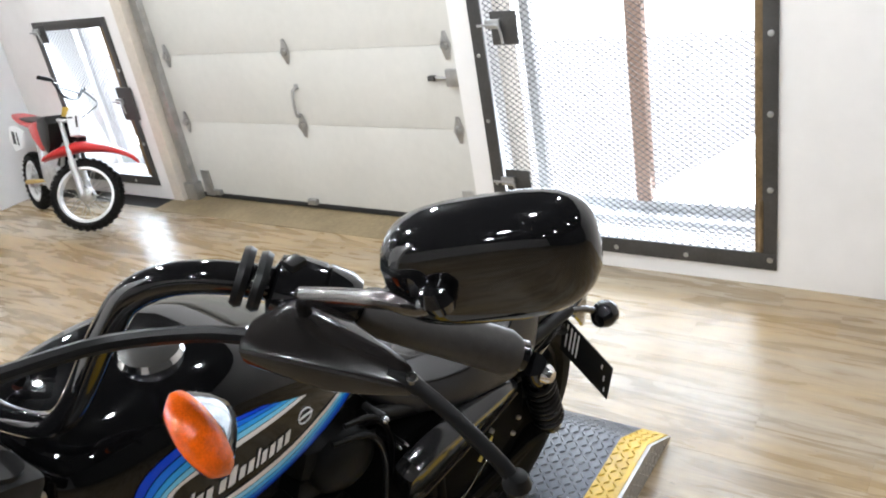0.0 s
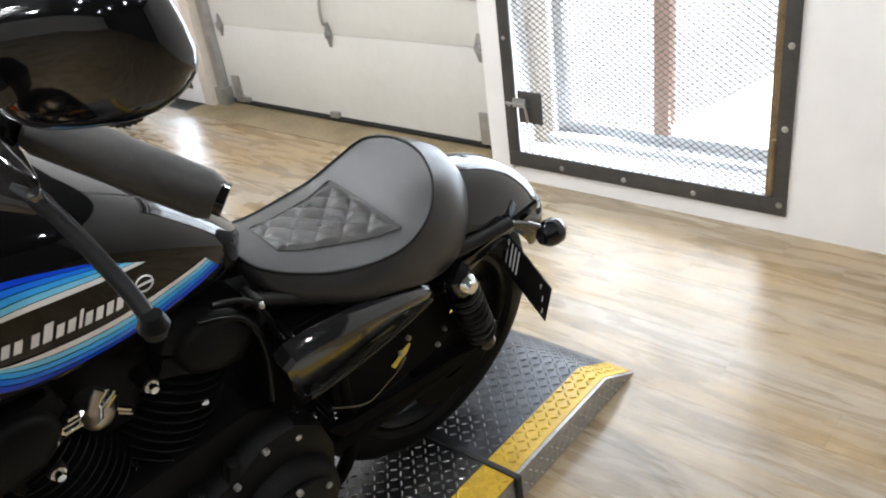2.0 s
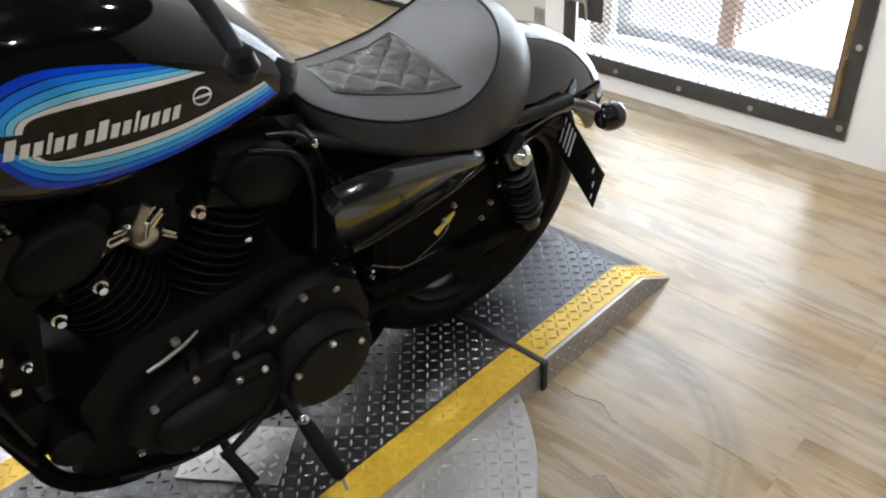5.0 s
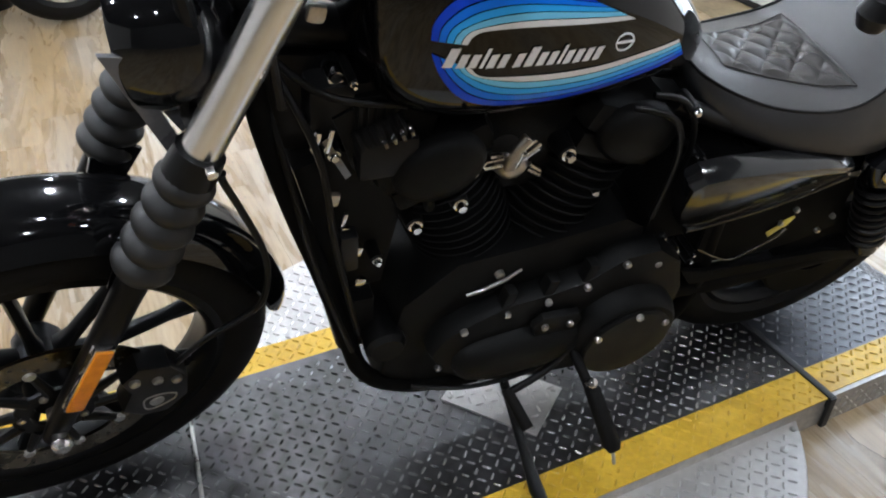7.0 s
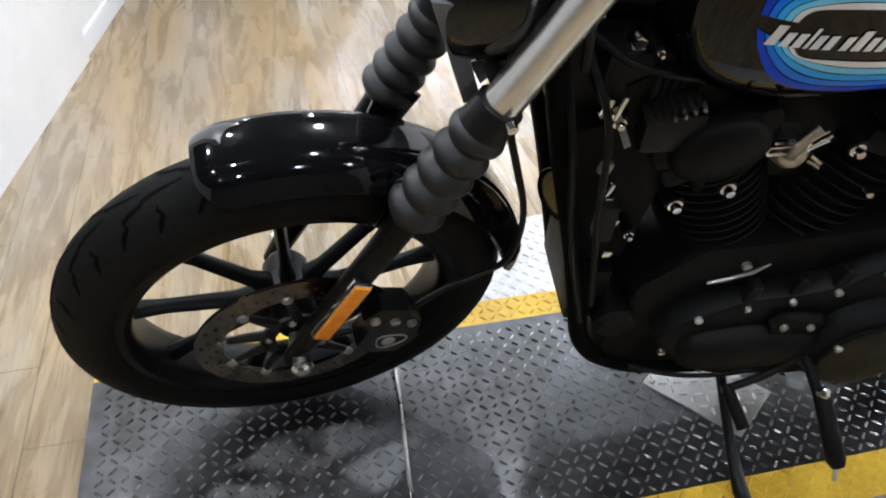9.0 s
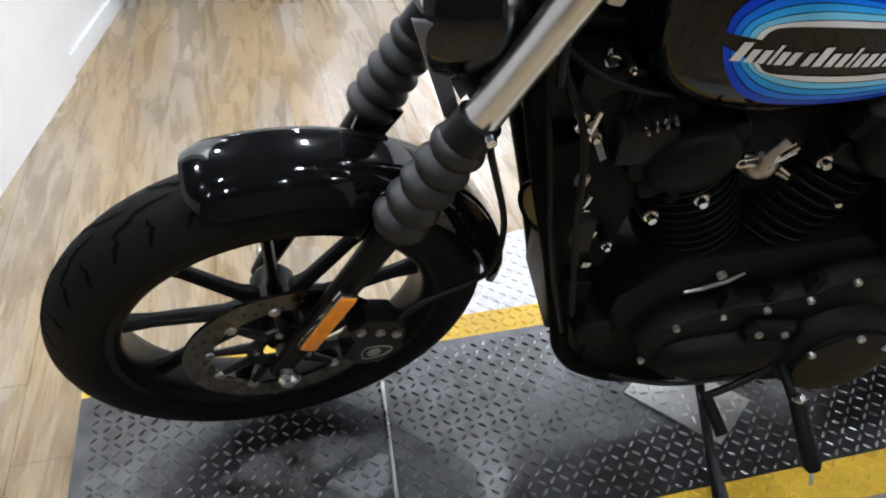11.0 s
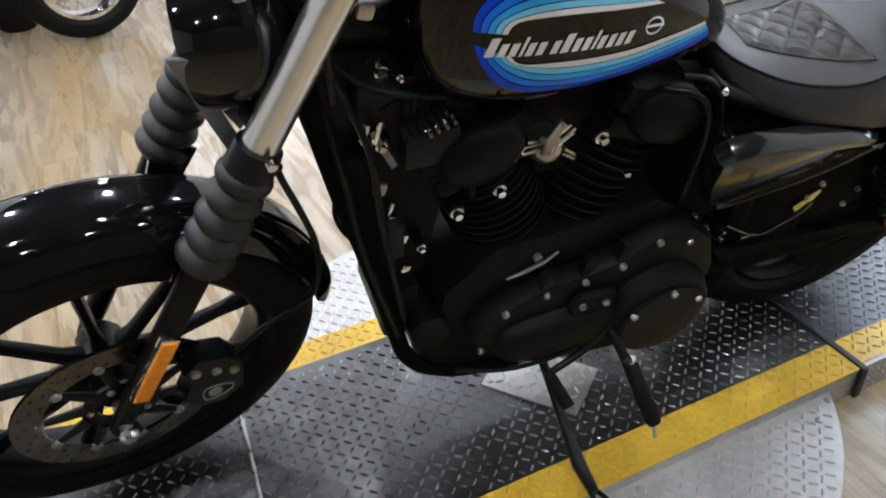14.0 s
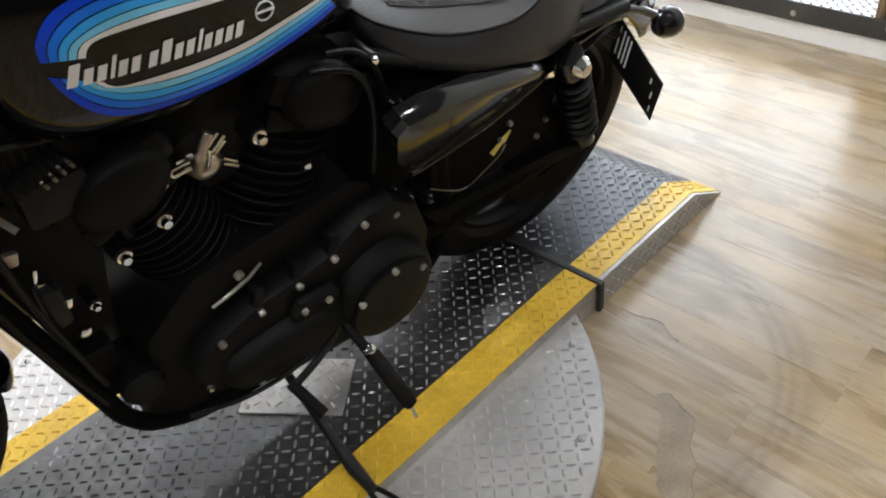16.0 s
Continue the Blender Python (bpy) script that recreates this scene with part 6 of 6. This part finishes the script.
part("handlebar", tube(curve([(-0.22, -0.36, 1.05), (-0.3, -0.2, 1.08), (-0.3, 0.2, 1.08), (-0.22, 0.36, 1.05)]), 0.013, 10), SATIN, pm)
simple_wheel(pm, Matrix.Translation((-1.5, 0, 0.31)) @ YAX, 0.31, 0.15, 0.2, RUBBER, CHROME, 20)
part("swingarm", tube([(-0.95, 0.12, 0.34), (-1.5, 0.12, 0.31)], 0.025, 10), SATIN, pm)

# ---- small dirt bike by the corner window ----
DRED = mat("red_plastic", (0.55, 0.012, 0.012), 0.3, scale=8, vary=0.12, coat=0.3)
DWHT = mat("white_plastic", (0.8, 0.8, 0.8), 0.35, scale=8, vary=0.05)
DRIM = mat("polished_rim", (0.8, 0.8, 0.8), 0.3, metal=0.3, scale=20, vary=0.1)
DGOLD = mat("gold_paint", (0.5, 0.33, 0.06), 0.35, metal=0.5, scale=10, vary=0.2)
DALU = mat("cast_aluminium", (0.55, 0.55, 0.54), 0.4, metal=0.8, scale=25, vary=0.3)
db = thing("dirt_bike", "small red and white dirt bike with gold swingarm", "dirt bike", pose(2.058, 4.025, 0.01, 0, 0, 78.5) @ pose(0, 0, 0, 12) @ Matrix.Scale(0.93, 4))
# bars turned over to the left about the raked steering axis
STE = Matrix.Translation((0, 0, 0.235)) @ Matrix.Rotation(radians(50), 4, Vector((0.348, 0, 0.937))) @ Matrix.Translation((0, 0, -0.235))
simple_wheel(db, STE @ Matrix.Translation((0, 0, 0.245)) @ YAX, 0.245, 0.075, 0.185, RUBBER, DRIM, 24, 34)
simple_wheel(db, Matrix.Translation((0.95, 0, 0.215)) @ YAX, 0.215, 0.085, 0.15, RUBBER, DRIM, 20, 30)
for y in (-0.07, 0.07):
    part("fork_slider", tube([STE @ Vector((0.0, y, 0.235)), STE @ Vector((0.10, y, 0.47))], [0.022, 0.025], 12), DALU, db)
    part("fork_tube", tube([STE @ Vector((0.10, y, 0.47)), STE @ Vector((0.21, y, 0.80))], 0.017, 12), DALU, db)
part("axle", tube([STE @ Vector((0, -0.09, 0.245)), STE @ Vector((0, 0.09, 0.245))], 0.01, 8), STEEL, db)


def dsl(name, poly, half, material, m=None, label="", bevel=0.01):
    return part(name, add_slab(bmesh.new(), poly, 2 * half, (m or Matrix()) @ Matrix.Translation((0, -half, 0)), bevel), material, db, label)


bmf = loft(smooth_rows([(-0.33, 0.5, 0.012, 0.008, 0.008), (-0.27, 0.54, 0.05, 0.02, 0.018), (-0.14, 0.585, 0.075, 0.032, 0.035), (0.04, 0.6, 0.082, 0.04, 0.06), (0.17, 0.56, 0.08, 0.035, 0.065), (0.27, 0.49, 0.065, 0.02, 0.03), (0.31, 0.45, 0.04, 0.008, 0.01)], 4), 24, 2.4)
bmesh.ops.transform(bmf, matrix=STE, verts=bmf.verts)
part("front_fender", bmf, DRED, db, "red plastic front mudguard")
dsl("number_plate", [(0.06, 0.69), (0.1, 0.9), (0.17, 0.92), (0.18, 0.85), (0.13, 0.67)], 0.075, DWHT, STE, "white front number plate", 0.012)
for sd in (-1, 1):
    nb = STE @ Matrix.Translation((0.125, sd * 0.0765, 0.8)) @ Matrix.Rotation(radians(12), 4, "Y")
    part("plate_mark", box((-0.03, -0.002, -0.05), (-0.018, 0.002, 0.05), 0, nb), SEAL, db)
    part("plate_mark", box((0.0, -0.002, 0.03), (0.03, 0.002, 0.045), 0, nb), SEAL, db)
part("bar_clamp", box((0.17, -0.035, 0.84), (0.23, 0.035, 0.93), 0.012, STE), DGOLD, db, "gold bar clamp")
part("upper_yoke", box((0.16, -0.1, 0.79), (0.23, 0.1, 0.82), 0.01, STE), DALU, db)
hb = [STE @ Vector(p) for p in ((0.26, -0.36, 1.13), (0.23, -0.26, 1.13), (0.2, -0.12, 1.02), (0.2, 0.12, 1.02), (0.23, 0.26, 1.13), (0.26, 0.36, 1.13))]
part("handlebar", tube(curve(hb), 0.011, 10), SATIN, db)
part("crossbar", tube([STE @ Vector((0.215, -0.18, 1.08)), STE @ Vector((0.215, 0.18, 1.08))], 0.008, 8), SATIN, db)
for s in (-1, 1):
    part("grip", tube([STE @ Vector((0.235, s * 0.28, 1.13)), STE @ Vector((0.262, s * 0.375, 1.13))], 0.018, 12), RUBBER, db)
    part("lever", tube([STE @ Vector((0.2, s * 0.23, 1.11)), STE @ Vector((0.17, s * 0.34, 1.10))], 0.006, 8), STEEL, db)
part("cable", tube(curve([STE @ Vector((0.2, -0.2, 1.11)), STE @ Vector((0.06, -0.12, 1.0)), STE @ Vector((0.04, 0.0, 0.92)), STE @ Vector((0.12, 0.03, 0.8))]), 0.005, 6), SEAL, db)
dsl("fuel_tank", [(0.17, 0.8), (0.24, 0.86), (0.38, 0.84), (0.42, 0.74), (0.36, 0.6), (0.26, 0.5), (0.19, 0.6)], 0.13, SATIN, None, "black tank panel", 0.03)
dsl("tank_shroud", [(0.36, 0.78), (0.5, 0.78), (0.62, 0.72), (0.56, 0.62), (0.4, 0.52), (0.33, 0.56)], 0.12, DRED, None, "red plastic tank shroud", 0.02)
part("seat", loft(smooth_rows([(0.4, 0.76, 0.06, 0.03, 0.04), (0.6, 0.73, 0.1, 0.03, 0.05), (0.85, 0.73, 0.1, 0.03, 0.04), (1.05, 0.76, 0.08, 0.015, 0.03), (1.15, 0.77, 0.05, 0.01, 0.015)], 4), 20), DRED, db, "red saddle")
part("saddle_pad", loft(smooth_rows([(0.5, 0.77, 0.06, 0.015, 0.02), (0.7, 0.755, 0.085, 0.015, 0.02), (0.9, 0.76, 0.08, 0.012, 0.02)], 4), 20), SATIN, db)
for s in (-1, 1):
    pn = part("side_panel", slab([(0.72, 0.66), (0.85, 0.70), (1.02, 0.68), (1.06, 0.56), (0.95, 0.46), (0.78, 0.5)], 0.02, s * 0.115 - 0.01, 0.008), DWHT, db, "white number side panel")
    part("panel_mark", slab([(0.82, 0.52), (0.845, 0.52), (0.87, 0.64), (0.845, 0.64)], 0.002, s * 0.127 - 0.001), SEAL, pn)
    part("panel_mark", slab([(0.89, 0.52), (0.95, 0.52), (0.97, 0.64), (0.91, 0.64)], 0.002, s * 0.127 - 0.001), SEAL, pn)
    part("swingarm", tube([(0.5, s * 0.075, 0.28), (0.95, s * 0.075, 0.215)], 0.02, 10), DGOLD, db, "gold swingarm")
    part("frame_tube", tube(curve([(0.22, s * 0.03, 0.76), (0.2, s * 0.05, 0.5), (0.3, s * 0.07, 0.27), (0.5, s * 0.08, 0.26), (0.56, s * 0.08, 0.5), (0.62, s * 0.08, 0.72)]), 0.014, 10), DALU, db)
    part("foot_peg", tube([(0.5, s * 0.08, 0.27), (0.5, s * 0.2, 0.27)], 0.012, 8), STEEL, db)
part("engine", box((0.28, -0.09, 0.24), (0.55, 0.09, 0.42), 0.035), DALU, db, "cast aluminium engine")
part("engine_cover", lathe([(0.08, 0), (0.08, 0.02), (0.06, 0.035), (0, 0.038)], Matrix.Translation((0.42, -0.09, 0.33)) @ YAX, 28), DALU, db)
part("cylinder", tube([(0.35, 0, 0.38), (0.24, 0, 0.5)], 0.055, 16), SATIN, db)
part("side_stand", tube([(0.5, -0.08, 0.25), (0.52, -0.2, 0.012)], 0.009, 8), STEEL, db)
for ob in db.children_recursive:                # a child-size frame: the body sits low over full wheels
    for v in ob.data.vertices:
        if v.co.z > 0.5:
            v.co.z = 0.5 + (v.co.z - 0.5) * 0.76
part("sprocket", lathe([(0.03, 0.003), (0.07, 0.003), (0.07, -0.003), (0.03, -0.003)], Matrix.Translation((0.95, -0.055, 0.215)) @ YAX, 28, True), DGOLD, db)

# ---- things on the shelves ----
CLOTH = mat("yellow_cloth", (0.55, 0.5, 0.06), 0.8, scale=12, vary=0.3, bump=0.3)
cl = bmesh.new()
bmesh.ops.create_icosphere(cl, subdivisions=4, radius=1)
for v in cl.verts:
    n = noise.noise(v.co * 2.3) * 0.35 + noise.noise(v.co * 6) * 0.12
    v.co = Vector((v.co.x * 0.11 * (1 + n), v.co.y * 0.2 * (1 + n), max(-0.02, v.co.z * 0.06 * (1 + n) - 0.06 * max(0, -v.co.x))))
tagged(part("work_glove", cl, CLOTH, None, "", Matrix.Translation((XC + 0.11, 5.75, 0.672))), "crumpled yellow work gloves on the shelf", "gloves")
bn = thing("storage_bin", "black plastic storage bin on the lower shelf", "bin")
part("body", box((XC + 0.06, 5.55, 0.17), (XC + 0.36, 5.95, 0.42), 0.02), SATIN, bn)
part("rim", box((XC + 0.05, 5.54, 0.42), (XC + 0.37, 5.96, 0.44), 0.008), SATIN, bn)
cbx = thing("cardboard_box", "small white and red carton on the shelf", "box")
part("carton", box((XC + 0.06, 5.6, 1.05), (XC + 0.28, 5.86, 1.13), 0.004), DWHT, cbx)
part("label_band", box((XC + 0.055, 5.6, 1.07), (XC + 0.0595, 5.7, 1.1)), DRED, cbx)
for y, z0, col, nm in ((5.66, 1.131, DEC[1], "blue"), (5.76, 1.131, DRED, "red"), (5.83, 1.131, CLOTH, "yellow")):
    b = thing("spray_bottle", nm + " plastic bottle on a carton", "bottle", Matrix.Translation((XC + 0.16, y, z0)), group="bottles on the shelf")
    part("bottle", lathe([(0, 0), (0.03, 0), (0.032, 0.01), (0.032, 0.13), (0.015, 0.16), (0.012, 0.17), (0, 0.17)], None, 20), col, b)
    part("cap", lathe([(0.014, 0.168), (0.014, 0.19), (0, 0.192)], None, 16), DWHT, b)


# ---- floor planks ----
def floor_planks():
    L_, W_ = 1.22, 0.152
    bm = bmesh.new()
    add_box(bm, (-W_ / 2 + 0.0001, -L_ / 2 + 0.0001, -0.012), (W_ / 2 - 0.0001, L_ / 2 - 0.0001, 0.0), 0.0003)
    finish(bm)
    for f in bm.faces:                          # flat boards
        f.smooth = False
    me = bpy.data.meshes.new("plank")
    bm.to_mesh(me)
    bm.free()
    me.materials.append(PLANKM)
    count = 0
    rest = []
    rng = random.Random(4)
    for i in range(-1, 57):
        x = XW - W_ * (i + 0.5) + 0.152
        shift = rng.random() * L_
        for j in range(-5, 10):
            y = j * L_ + shift
            if x > XW + 0.02:
                continue
            if i < 25 and -2 <= j <= 8 and count < 300:
                ob = new("plank", me)
                ob.location = (x, y, rng.uniform(-0.0001, 0.0001))
                ob.parent = floor
                count += 1
            else:
                rest.append((x, y))
    bm = bmesh.new()
    for x, y in rest:
        vs = [bm.verts.new((x + a * (W_ / 2 - 0.0008), y + b * (L_ / 2 - 0.0008), 0)) for a, b in ((-1, -1), (1, -1), (1, 1), (-1, 1))]
        bm.faces.new(vs)
    tagged(part("planks_beyond", bm, PLANKM, floor), "further blond vinyl planks", kind="stuff")


floor_planks()


# ---- chipped and lifted vinyl by the ramp ----
CHIPM = mat("chipped_vinyl", (0.345, 0.275, 0.19), 0.28, scale=16, vary=0.5, bump=0.3, bscale=90)
for outline in ([(0.663, -0.263), (0.681, -0.28), (0.669, -0.308), (0.649, -0.358), (0.585, -0.385), (0.557, -0.416), (0.516, -0.431), (0.48, -0.45), (0.444, -0.405), (0.485, -0.37), (0.531, -0.341), (0.6, -0.305)], [(0.849, -0.043), (0.845, -0.075), (0.852, -0.106), (0.864, -0.138), (0.855, -0.164), (0.835, -0.194), (0.837, -0.209), (0.823, -0.194), (0.828, -0.16), (0.832, -0.119), (0.835, -0.078)]):
    ring = curve([Vector((x, y, 0.0006)) for x, y in outline + outline[:1]], 5)
    bm = bmesh.new()
    bm.faces.new([bm.verts.new(p + Vector((noise.noise(p * 90) * 0.004, noise.noise(p * 70 + Vector((3, 1, 2))) * 0.004, 0))) for p in ring[:-1]])
    chip = part("vinyl_chip", bm, CHIPM, floor, "chipped patch of worn floor")
    bm = bmesh.new()
    edge = [p + Vector((noise.noise(p * 90) * 0.004, noise.noise(p * 70 + Vector((3, 1, 2))) * 0.004, 0.0002)) for p in ring]
    part("lifted_edge", add_tube(bm, edge[:int(len(edge) * 0.6)], [0.0004 + 0.0009 * abs(noise.noise(p * 40)) for p in edge[:int(len(edge) * 0.6)]], 5), SEAL, chip)
